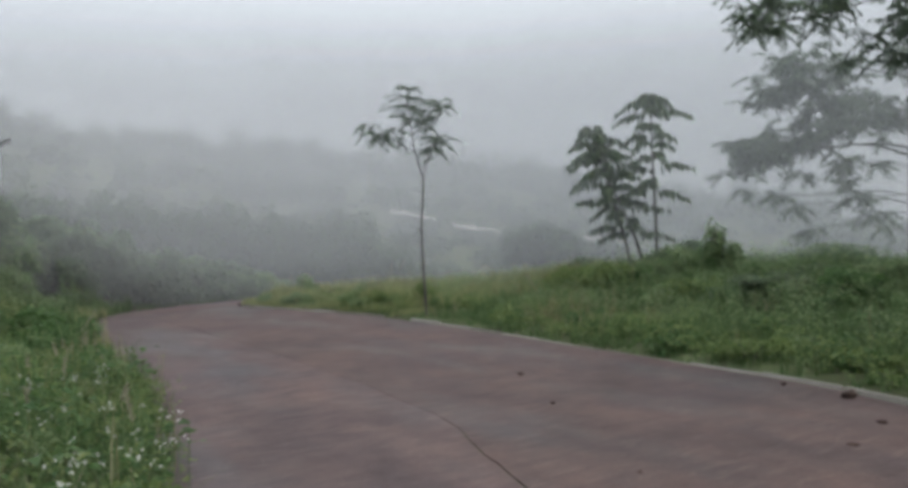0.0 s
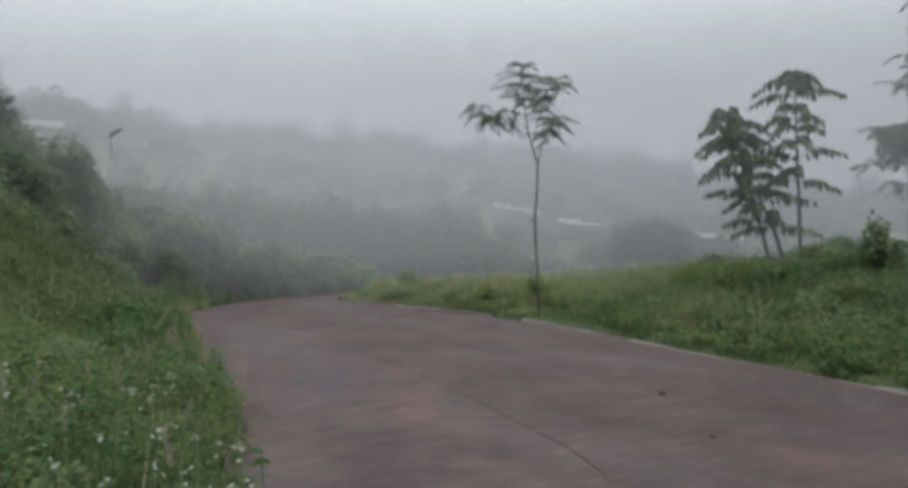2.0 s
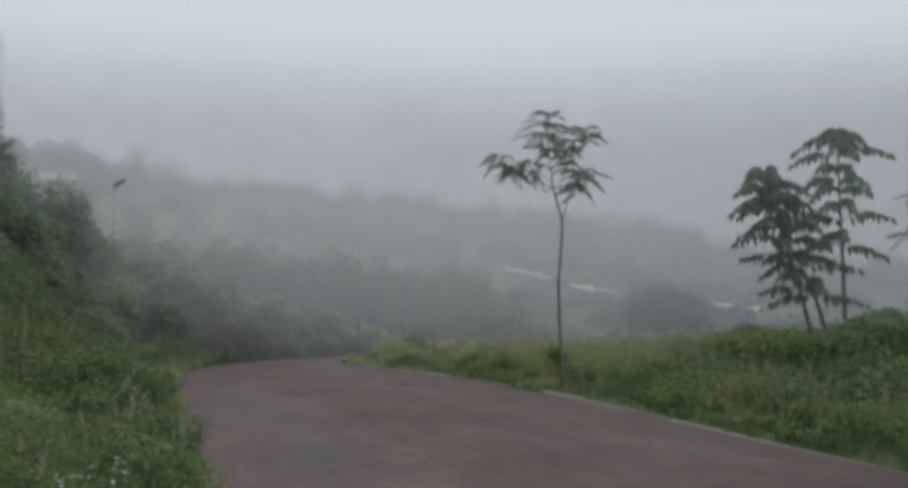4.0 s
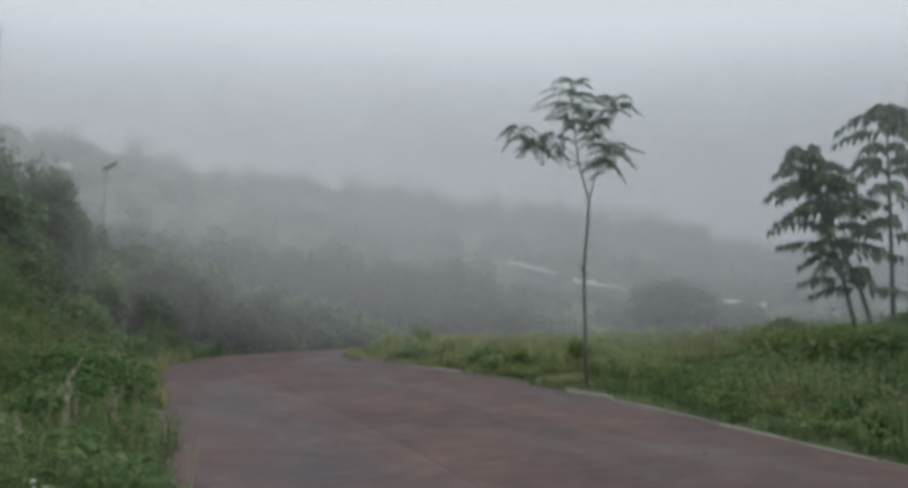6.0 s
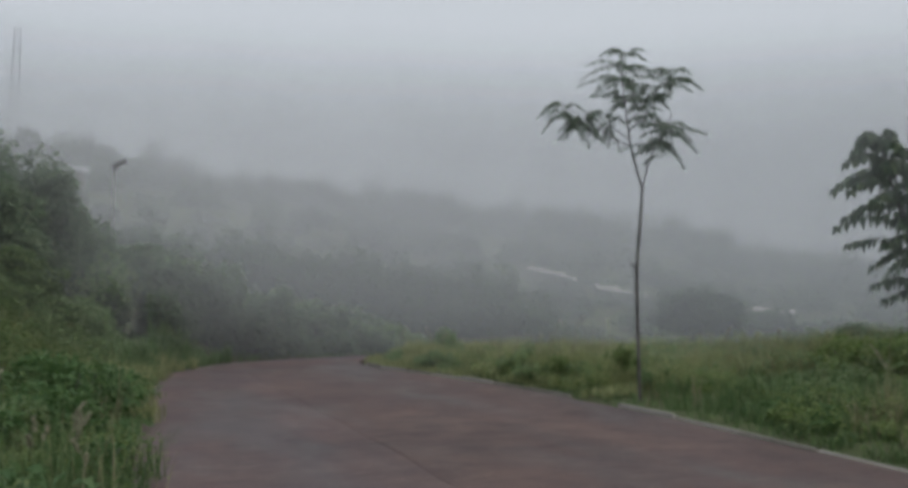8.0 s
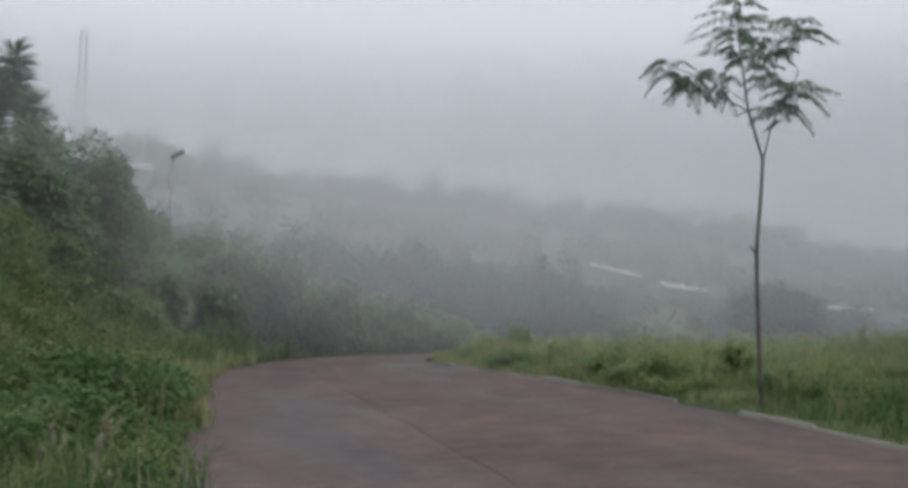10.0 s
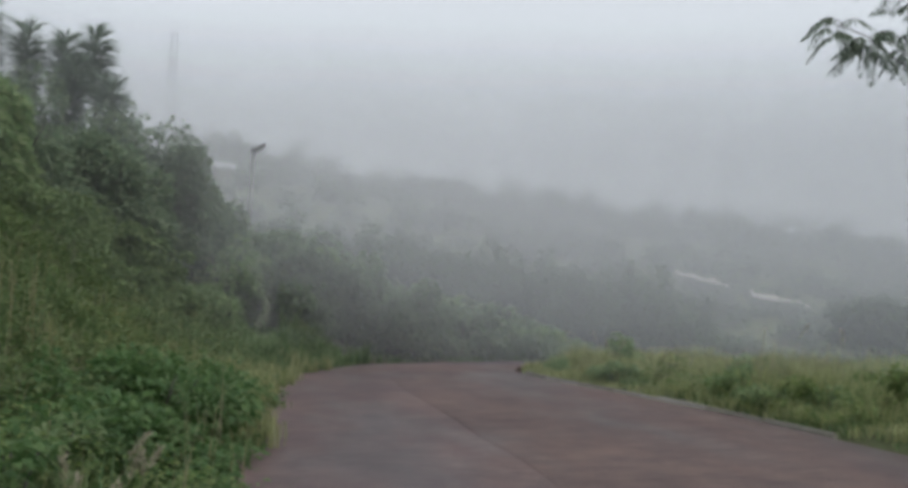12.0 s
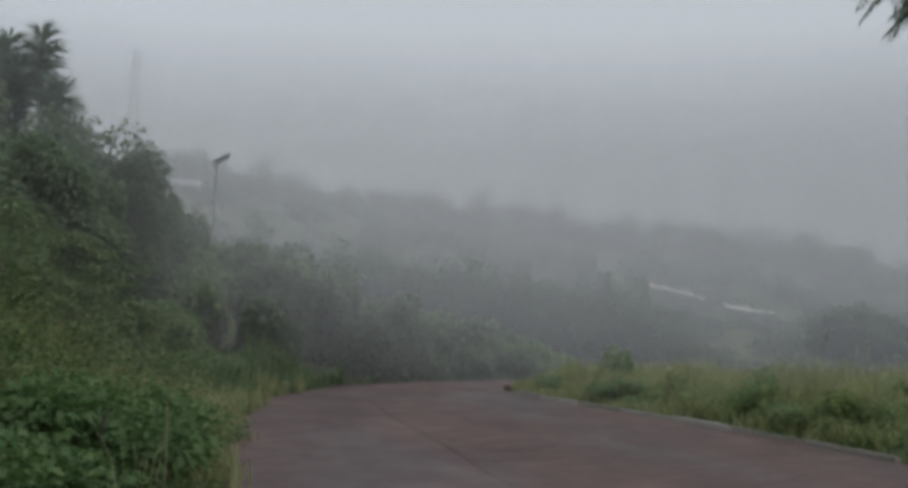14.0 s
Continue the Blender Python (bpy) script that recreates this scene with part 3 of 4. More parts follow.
def spreading_tree(at, top, ends, label, seed, trunk_size=0.2, leaf=0.1, cluster=7):
    """A wide tree with long level limbs and feathery clumps of leaves towards their ends (x, y, z, spread, how many sprays)."""
    g = np.random.default_rng(seed)
    base = np.array([at[0], at[1], float(ground_z(*at)) - 0.1])
    tree = thing("spreading_tree", label, "tree", tuple(base))
    h = top - base[2]
    trunk = bend([(0, 0, 0), (0.1, 0.1, h * 0.25), (-0.1, 0.15, h * 0.5), (0.1, 0.1, h * 0.75), (0.0, 0.0, h)], 14)
    part("trunk", tube(trunk, np.linspace(trunk_size, trunk_size * 0.3, 14), M_BARK, 9, "trunk"), tree)
    for x, y, z, size, sprays in ends:
        e = np.array([x, y, z]) - base
        s = np.array([0, 0.1, max(h * 0.3, min(h * 0.9, e[2] * 0.8 + 0.5))])
        mid = s + (e - s) * 0.5 + [0, 0, 0.3] + g.normal(size=3) * 0.15
        line = bend([s, s + (mid - s) * 0.5 + g.normal(size=3) * 0.08, mid, mid + (e - mid) * 0.55 + g.normal(size=3) * 0.1, e], 12)
        limb = part("limb", tube(line, np.linspace(trunk_size * (0.3 if sprays > 9 else 0.14), 0.008, 12), M_BARK, 6, "limb"), tree)
        P, D, twigs = [], [], []
        for k in range(sprays):
            f = 1 - 0.22 * g.uniform() ** 2
            c = np.array([np.interp(f, np.linspace(0, 1, 12), line[:, j]) for j in range(3)])
            off = g.normal(size=3) * [0.5, 0.5, 0.42] * size
            tip = c + off
            twigs.append(tube(bend([c, c + off * 0.5 + [0, 0, 0.06], tip], 5), np.linspace(0.01, 0.003, 5), M_BARK, 4))
            for q in range(cluster):
                a = g.uniform(0, 6.28)
                r = g.uniform(2.8, 4.5) * leaf
                _, foot, ways, _ = frond(tip, tip + [r * math.cos(a), r * math.sin(a), g.uniform(-3.6, 1.2) * leaf], 0.06, 9, leaf, 0.3, 0.5, g)
                P.append(foot)
                D.append(ways)
        P, D = np.concatenate(P), np.concatenate(D)
        tagged(part("foliage", leaves(P, D, g.uniform(0.8, 1.3, len(P)) * leaf, 0.36 * leaf, 0.3, M_TREE, "foliage"), limb), kind="stuff")
        tagged(part("twig_tangle", joined("twig_tangle", twigs), limb), kind="stuff")


spreading_tree((25.6, 11.6), 7.5, [
    (21.0, 14.7, 5.85, 0.75, 30), (20.55, 15.5, 5.25, 0.5, 16), (21.5, 14.35, 4.6, 0.95, 34), (20.9, 15.3, 3.75, 0.85, 34), (20.35, 16.1, 3.4, 0.55, 22), (21.9, 13.9, 3.0, 0.5, 9), (22.05, 13.75, 2.1, 0.3, 5),
    (22.3, 13.4, 1.5, 0.25, 4), (20.4, 16.0, 2.3, 0.22, 4), (20.9, 15.35, 1.95, 0.15, 2), (21.35, 14.85, 1.1, 0.2, 3), (22.2, 13.4, 4.5, 0.5, 6), (23.0, 12.6, 4.2, 0.9, 16), (23.2, 12.4, 6.2, 0.9, 20)],
    "wide spreading tree with feathery foliage, pale in the mist", 55, 0.2, 0.12)
# the last eleven limbs are unseen, added to shade the road and verge
spreading_tree((15.2, 5.6), 7.0, [
    (11.75, 9.35, 5.05, 0.4, 7), (12.0, 9.05, 4.75, 0.4, 7), (12.55, 8.35, 5.1, 0.6, 16), (13.0, 7.85, 4.35, 0.35, 6), (13.35, 7.4, 4.4, 0.45, 9), (13.5, 7.1, 5.2, 0.7, 14), (13.7, 6.9, 3.6, 0.4, 6), (14.6, 4.6, 5.0, 0.9, 20), (17.6, 7.2, 5.4, 0.9, 18), (16.6, 4.8, 4.8, 0.9, 18), (13.2, 5.6, 6.3, 1.1, 30), (14.4, 7.6, 6.9, 1.1, 28), (14.8, 5.6, 7.3, 1.1, 30), (13.4, 3.8, 5.8, 1.1, 28), (16.2, 6.4, 7.4, 1.1, 24), (12.0, 2.4, 6.4, 1.5, 44), (11.0, 0.6, 6.8, 1.5, 44), (12.6, -0.6, 7.2, 1.5, 40), (9.8, 1.2, 6.2, 1.5, 48), (9.4, -1.4, 6.6, 1.5, 48), (10.8, -2.8, 7.0, 1.5, 40)],
    "slender-limbed tree with dark drooping feathery leaves, plus unseen limbs added for shade", 56, 0.13, 0.085)


def bush(at, radii, n, leaf, mat, label, name="bush", seed=0, n_lumps=16, sink=0.1, stems=5, cat="bush"):
    """A bush of many leafy clumps on short stems."""
    z = float(ground_z(at[0], at[1])) - sink
    ob = thing(name, label, cat, (at[0], at[1], z))
    p, d = lumps(n_lumps, radii, n, seed=seed)
    gg = np.random.default_rng(seed + 1)
    part("crown", leaves(p, d, leaf * gg.uniform(0.7, 1.35, n), leaf * 0.5 * gg.uniform(0.7, 1.3, n), 0.3, mat, "crown"), ob)
    st = []
    for k in range(stems):
        a = k * 2 * math.pi / stems + gg.uniform(-0.5, 0.5)
        r = gg.uniform(0.2, 0.6)
        st.append(tube(bend([(0.05 * math.cos(a), 0.05 * math.sin(a), -0.1), (r * 0.5 * radii[0] * math.cos(a), r * 0.5 * radii[1] * math.sin(a), radii[2] * 0.6), (r * radii[0] * math.cos(a), r * radii[1] * math.sin(a), radii[2] * 1.2)], 5), np.linspace(0.03, 0.008, 5) * (radii[2] ** 0.5), M_BARK, 5))
    tagged(part("stem_cluster", joined("stem_cluster", st), ob), kind="stuff")
    return ob


# hedge on the outer side of the bend: tall at the bank, low towards the valley
hg = random.Random(21)
for i in range(30):
    row = i % 3
    f = (i // 3 + 0.33 * row) / 9.7
    x, y = 2.6 + 7.6 * f + 0.15 * row + hg.uniform(-0.3, 0.3), 25.0 + 1.3 * row + 0.9 * f + hg.uniform(-0.3, 0.3)
    top = np.interp(x, [2.5, 3.5, 5.2, 7.0, 8.9, 11], [2.3, 1.9, 1.55, 1.05, 0.25, -0.3]) + hg.uniform(-0.25, 0.2) + 0.12 * row
    h = max(0.6, float(top) - float(ground_z(x, y)))
    bush((x, y), (0.95, 0.85, h / 1.75), 1500, 0.2, hg.choice([M_DARKBUSH, M_DARKBUSH, M_DARKBUSH, M_BUSH]), "dense dark-green shrub in a roadside hedge in mist", "hedge_shrub", 100 + i, 18)

# bank along the inner side of the bend
for i, (x, y, rx, rz, mat) in enumerate([
        (-0.2, 19.6, 0.9, 0.28, M_MOSS), (0.5, 20.6, 0.8, 0.26, M_MOSS), (-0.7, 18.4, 0.9, 0.28, M_MOSS), (1.0, 22.0, 0.8, 0.34, M_MOSS), (1.7, 23.0, 0.8, 0.5, M_BUSH), (0.6, 23.8, 1.1, 0.8, M_DARKBUSH), (2.0, 25.4, 0.9, 0.7, M_DARKBUSH),
        (2.5, 22.8, 0.7, 0.5, M_BUSH), (3.2, 24.2, 0.8, 0.6, M_DARKBUSH), (4.2, 24.9, 0.7, 0.5, M_DARKBUSH), (-2.6, 15.4, 1.3, 0.4, M_LUSH), (-2.3, 17.4, 1.3, 0.6, M_BUSH), (-4.2, 16.6, 1.5, 0.7, M_BUSH), (0.9, 19.2, 0.45, 0.2, M_MOSS), (1.4, 20.9, 0.5, 0.24, M_MOSS)]):
    bush((x, y), (rx, rx, rz), 2600, 0.09, mat, "low rounded leafy growth on a steep green bank", "bank_bush", 200 + i, 20)
for i, (x, y, rx, top, mat) in enumerate([
        (-0.75, 18.9, 0.75, 3.35, M_BUSH), (-2.4, 18.6, 1.3, 4.1, M_BUSH), (-1.2, 21.6, 1.3, 3.7, M_DARKBUSH), (0.2, 23.4, 1.1, 3.6, M_DARKBUSH), (-0.3, 25.6, 1.3, 4.3, M_DARKBUSH),
        (1.0, 25.2, 1.1, 4.0, M_DARKBUSH), (1.0, 27.8, 1.2, 4.4, M_DARKBUSH), (2.0, 27.0, 1.0, 2.9, M_DARKBUSH), (-3.2, 23.0, 1.5, 4.6, M_DARKBUSH), (-1.7, 25.8, 1.4, 4.6, M_DARKBUSH), (2.0, 30.0, 1.1, 2.7, M_DARKBUSH), (3.3, 29.0, 1.1, 2.2, M_DARKBUSH), (-5.0, 20.0, 1.7, 4.8, M_DARKBUSH), (-1.2, 27.0, 1.1, 4.5, M_DARKBUSH), (-2.6, 26.6, 1.2, 4.6, M_DARKBUSH), (0.1, 27.0, 0.9, 4.4, M_DARKBUSH)]):
    hh = top - float(ground_z(x, y)) + 0.2
    bush((x, y), (rx, rx, hh / 1.75), 6500, 0.16, mat, "tall dense shrub crowding a bank top in mist", "tall_shrub", 300 + i, 26, 0.2, 7)


def whorl_tree(at, height, seed):
    """A slim tree whose crown is a column of hanging narrow leaves."""
    g = np.random.default_rng(seed)
    tree = thing("column_tree", "slim tree with a column of hanging narrow leaves, hazy", "tree", (at[0], at[1], float(ground_z(*at)) - 0.05), group="slim trees on the bank")
    line = bend([(0, 0, 0), (0.05, 0, height * 0.5), (g.uniform(-0.1, 0.1), 0, height)], 8)
    part("trunk", tube(line, np.linspace(0.06, 0.02, 8), M_BARK, 6, "trunk"), tree)
    for i in range(12):
        z = height - 1.3 + 1.3 * i / 11
        n = 60
        a = np.arange(n) * 2 * math.pi / n + i * 0.5 + g.uniform(-0.2, 0.2, n)
        foot = np.column_stack([np.full(n, np.interp(z, line[:, 2], line[:, 0])), np.zeros(n), z + g.uniform(-0.05, 0.05, n)])
        ways = np.column_stack([np.cos(a), np.sin(a), g.uniform(0.15, 0.7, n) + (0.7 if i == 11 else 0)])
        reach = (0.56 + 0.12 * (i / 11) ** 0.7) * g.uniform(0.65, 1.2, n)
        tagged(part("leaf_whorl", leaves(foot, ways, reach, 0.038, 0.2, M_YOUNG, "leaf_whorl"), tree), kind="stuff")


for i, (x, y, top) in enumerate([(-0.8, 27.4, 6.0), (-1.55, 27.6, 5.85), (-2.2, 27.5, 5.95), (-2.9, 27.0, 6.2), (-0.3, 26.4, 4.7), (-1.2, 26.8, 5.2)]):
    whorl_tree((x, y), top - float(ground_z(x, y)), 400 + i)


def street_lamp(at, top):
    z = float(ground_z(*at)) - 0.1
    lamp = thing("street_lamp", "thin grey lamp post with a tilted dark floodlight head", "lamp", (at[0], at[1], z))
    h = top - z
    part("pole", tube([(0, 0, 0), (0, 0, h * 0.3), (0, 0, h * 0.7), (0.02, 0, h)], [0.05, 0.042, 0.036, 0.032], M_STEEL, 8, "pole"), lamp)
    part("base_plate", tube([(0, 0, -0.05), (0, 0, 0.12), (0, 0, 0.13), (0, 0, 0.14)], [0.16, 0.16, 0.12, 0.07], M_STEEL, 8, "base_plate"), lamp)
    bm = bmesh.new()
    bmesh.ops.create_cube(bm, size=1.0, matrix=pose(0.14, 0, h + 0.17, 0, -32, 0) @ Matrix.Diagonal((0.5, 0.36, 0.1, 1)))
    bmesh.ops.bevel(bm, geom=bm.edges[:], offset=0.03, segments=2, affect="EDGES")
    me = bpy.data.meshes.new("lamp_head")
    bm.to_mesh(me)
    bm.free()
    me.materials.append(M_BLACK)
    head = part("lamp_head", me, lamp, "dark tilted floodlight housing")
    bm = bmesh.new()
    bmesh.ops.create_cube(bm, size=1.0, matrix=pose(0.17, 0, h + 0.12, 0, -32, 0) @ Matrix.Diagonal((0.44, 0.3, 0.03, 1)))
    me = bpy.data.meshes.new("lamp_glass")
    bm.to_mesh(me)
    bm.free()
    me.materials.append(M_STEEL)
    part("lamp_glass", me, head)
    part("bracket", tube([(0, 0, h - 0.12), (0.04, 0, h), (0.08, 0, h + 0.1)], [0.05, 0.04, 0.03], M_STEEL, 6, "bracket"), lamp)


street_lamp((2.75, 34.2), 4.75)

# the leafy bush and smaller bushes at the inner road edge
bush((1.75, 14.5), (0.75, 0.85, 0.5), 3600, 0.095, M_LUSH, "low dark-green leafy bush at the road edge", "roadside_bush", 501, 16)
bush((1.55, 13.3), (0.7, 0.7, 0.34), 2400, 0.09, M_LUSH, "low leafy bush among weeds at the road edge", "roadside_bush", 502, 16)
bush((2.35, 17.2), (0.4, 0.6, 0.26), 1200, 0.09, M_BUSH, "low leafy bush beside the red-brown road", "roadside_bush", 503, 14)

# scrub on the outer verge
vg = random.Random(33)
for i in range(30):
    x, y = 11.2 + vg.uniform(0, 4.8), 5.0 + 9.0 * (i / 29) + vg.uniform(-0.6, 0.6)
    if abs(x - 13.5) < 0.5 and abs(y - 13.3) < 0.5:
        x += 1.2
    bush((x, y), (vg.uniform(0.6, 1.1), vg.uniform(0.6, 1.0), vg.uniform(0.24, 0.4)), 1300, 0.11, vg.choice([M_BUSH, M_WEED, M_LUSH, M_DARKBUSH]), "low green scrub on a grassy verge", "verge_shrub", 600 + i, 12, 0.08, 4)
bush((12.8, 10.6), (0.42, 0.42, 0.8), 700, 0.12, M_BUSH, "upright light-green shrub standing above verge scrub", "verge_shrub", 690, 9, 0.05, 4)


for i in range(46):
    y = 1.0 + 21.0 * i / 45 + vg.uniform(-0.2, 0.2)
    x = float(right_edge(y)) + vg.choice([0.45, 0.6, 0.8, 1.1, 1.5]) + vg.uniform(-0.1, 0.1)
    if abs(y - SAP[1]) < 1.6 and x < 8.6:
        continue
    s = vg.uniform(0.2, 0.42)
    bush((x, y), (s, s * 1.2, vg.uniform(0.12, 0.26)), 420, 0.075, vg.choice([M_LUSH, M_LUSH, M_WEED, M_BUSH]) if y < 14 else M_BUSH, "low leafy weed clump at the kerb", "weed_clump", 700 + i, 8, 0.03, 3, "weed")
for i in range(12):
    y = 14.8 + 7.0 * i / 11 + vg.uniform(-0.3, 0.3)
    x = float(right_edge(y)) + vg.uniform(0.6, 2.6)
    s = vg.uniform(0.2, 0.4)
    bush((x, y), (s, s, vg.uniform(0.28, 0.46)), 420, 0.09, vg.choice([M_PALEGRASS, M_WEED, M_BUSH]), "yellow-green leafy weed standing in pale grass", "weed_clump", 740 + i, 8, 0.03, 3, "weed")
for i in range(20):
    y = 3.0 + 13.0 * i / 19 + vg.uniform(-0.2, 0.2)
    x = float(left_edge(y)) - vg.choice([0.25, 0.5, 0.9, 1.4]) + vg.uniform(-0.1, 0.1)
    s = vg.uniform(0.22, 0.45)
    bush((x, y), (s, s * 1.2, vg.uniform(0.18, 0.34)), 520, 0.08, vg.choice([M_LUSH, M_LUSH, M_WEED, M_BUSH]), "leafy weed clump at the road edge", "weed_clump", 760 + i, 8, 0.03, 3, "weed")


# ---- grasses ----
def scatter(n, x0, x1, y0, y1, keep):
    p = np.stack([rng.uniform(x0, x1, n), rng.uniform(y0, y1, n)], 1)
    return p[keep(p[:, 0], p[:, 1])]


def sward(name, label, n, area, keep, height, width, lean, mat, curl=0.5, per=13, spread=0.1):
    """Grass in tufts: blades that fan out from common feet; tufts stand taller and shorter in patches."""
    c = scatter(n, *area, keep)
    patch = np.array([noise.noise(Vector((a * 0.8, b * 0.8, 0))) + 0.5 * noise.noise(Vector((a * 2.3, b * 2.3, 5))) for a, b in c])
    th = rng.uniform(*height, len(c)) * np.clip(1 + 0.75 * patch, 0.4, 1.7)
    th *= 0.35 + 0.65 * smooth(0.1, 1.4, c[:, 0] - right_edge(c[:, 1]) + 9 * (c[:, 0] < 5))
    p = np.repeat(c, per, 0) + rng.normal(size=(len(c) * per, 2)) * spread * 0.5
    h = np.repeat(th, per) * rng.uniform(0.55, 1.1, len(p))
    z = ground_z(p[:, 0], p[:, 1]) - 0.02
    ob = new(name, blades(np.column_stack([p, z]), h, rng.uniform(*width, len(p)), rng.uniform(0.3, 1.0, len(p)) * lean, mat, name, curl))
    return tagged(ob, label, "grass", kind="stuff")


def herbs(name, label, n, area, keep, height, size, mat, per=10):
    """Leafy weeds: whorls of small leaves at all heights of unseen thin stems."""
    p = scatter(n, *area, keep)
    m = len(p)
    patch = np.array([noise.noise(Vector((a * 1.1, b * 1.1, 9))) for a, b in p])
    top = rng.uniform(*height, m) * np.clip(1 + patch, 0.45, 1.7)
    z = ground_z(p[:, 0], p[:, 1])
    pts, ways = [], []
    for k in range(per):
        a = rng.uniform(0, 6.28, m)
        pts.append(np.column_stack([p + 0.07 * rng.normal(size=(m, 2)), z + top * (0.15 + 0.85 * rng.uniform(0, 1, m) ** 0.6)]))
        ways.append(np.column_stack([np.cos(a), np.sin(a), rng.uniform(-0.1, 0.7, m)]))
    s = rng.uniform(*size, m * per)
    ob = new(name, leaves(np.concatenate(pts), np.concatenate(ways), s, s * rng.uniform(0.3, 0.55, m * per), 0.3, mat, name))
    return tagged(ob, label, "weeds", kind="stuff")


outer = lambda a, b: (lambda x, y: (x > right_edge(y) + a) & (x < right_edge(y) + b) & ((x - SAP[0]) ** 2 + (y - SAP[1]) ** 2 > 0.02))
inner = lambda a, b: (lambda x, y: (x < left_edge(y) - a + 0.1 * np.sin(y * 2.3) + 0.08 * np.sin(y * 5.9 + 2) + 0.05 * np.sin(y * 13)) & (x > left_edge(y) - b) & (x * x + y * y > 2.6))
sward("verge_grass", "lush green grass sloping up from the kerb", 7500, (6.5, 16, -2, 17), outer(0.12, 9), (0.22, 0.46), (0.008, 0.018), 0.9, M_GRASS)
sward("verge_grass", "pale green grass past the sapling", 5200, (6.5, 13, 13.6, 25), outer(0.15, 5.5), (0.3, 0.55), (0.009, 0.018), 0.8, M_PALEGRASS)
sward("verge_grass", "tall yellow-green grass in patches on the verge", 1500, (6.5, 13, 9, 24), (lambda x, y: outer(0.5, 4.5)(x, y) & (np.sin(x * 1.3 + y * 0.9) + np.sin(y * 1.7 - x) > 0.5)), (0.4, 0.7), (0.007, 0.014), 0.7, M_DRYGRASS, 0.5, 8)
sward("bank_grass", "rough green grass on the inner bank", 4600, (-5, 4.2, 8, 25), inner(0.0, 5), (0.12, 0.3), (0.008, 0.016), 0.9, M_GRASS)
sward("bank_grass", "rough green grass at the foot of the hedge", 2200, (2.5, 12, 20.5, 26.6), inner(0.0, 3.2), (0.3, 0.6), (0.01, 0.02), 0.9, M_GRASS)
sward("weed_grass", "tall green weeds and grass at the road edge", 3000, (-6, 2.6, -1, 12), inner(0.0, 4.5), (0.3, 0.6), (0.006, 0.012), 1.1, M_GRASS)
sward("dry_grass", "pale dry grass stalks among the weeds", 420, (-5, 2.6, 1, 16), inner(-0.05, 3), (0.45, 0.85), (0.005, 0.01), 0.6, M_DRYGRASS, 0.3, 5)
sward("dry_grass", "pale dry grass tufts on the verge", 260, (6.5, 15, 3, 22), outer(0.1, 5), (0.4, 0.8), (0.005, 0.01), 0.6, M_DRYGRASS, 0.3, 5)
herbs("weed_leaves", "mixed leafy green weeds crowding the road edge", 4300, (-4, 2.6, 0.5, 9.5), inner(0.02, 3.6), (0.22, 0.55), (0.03, 0.075), M_WEED)
herbs("weed_leaves", "broad-leaved dark green weeds among grass at the road edge", 700, (-3, 2.4, 0.8, 10), inner(0.05, 2.6), (0.3, 0.62), (0.07, 0.14), M_LUSH, 14)
sward("arching_grass", "long pale arching grass blades above the weeds", 46, (-3, 2.5, 2, 9), inner(0.35, 2.6), (0.55, 0.85), (0.008, 0.015), 0.9, M_PLUME, 0.7, 5, 0.14)
herbs("weed_leaves", "small-leaved green weeds on the inner road edge", 3600, (-3, 2.6, 7.5, 13.5), inner(0.02, 4), (0.14, 0.36), (0.03, 0.06), M_WEED)
sward("bank_grass", "ragged grass hanging over the inner road edge", 900, (1.5, 4.5, 14.5, 23), inner(-0.12, 0.7), (0.2, 0.42), (0.01, 0.018), 1.0, M_PALEGRASS)
sward("bank_grass", "pale green grass at the foot of the bank", 800, (0, 4, 15.2, 23), inner(0.2, 1.8), (0.18, 0.38), (0.008, 0.016), 0.9, M_PALEGRASS)
herbs("weed_leaves", "dark green leafy weeds in a thick fringe at the road edge", 1300, (0, 3, 12.6, 17.0), inner(0.0, 0.9), (0.18, 0.44), (0.045, 0.09), M_LUSH)
herbs("verge_weeds", "leafy green weeds along the kerb", 2600, (6.5, 10, 0, 18), (lambda x, y: outer(0.15, 1.8)(x, y) & ~((y > 11.0) & (y < 14.2) & (x < 8.5))), (0.16, 0.36), (0.04, 0.09), M_WEED)
herbs("verge_weeds", "leafy green weeds on the grassy verge", 3600, (7, 16, 2, 18), outer(1.6, 8), (0.2, 0.45), (0.05, 0.11), M_BUSH)
herbs("bank_foliage", "tangled leafy growth covering the steep bank", 8500, (-5, 4, 13.5, 25), inner(0.6, 6), (0.12, 0.42), (0.045, 0.1), M_MOSS)


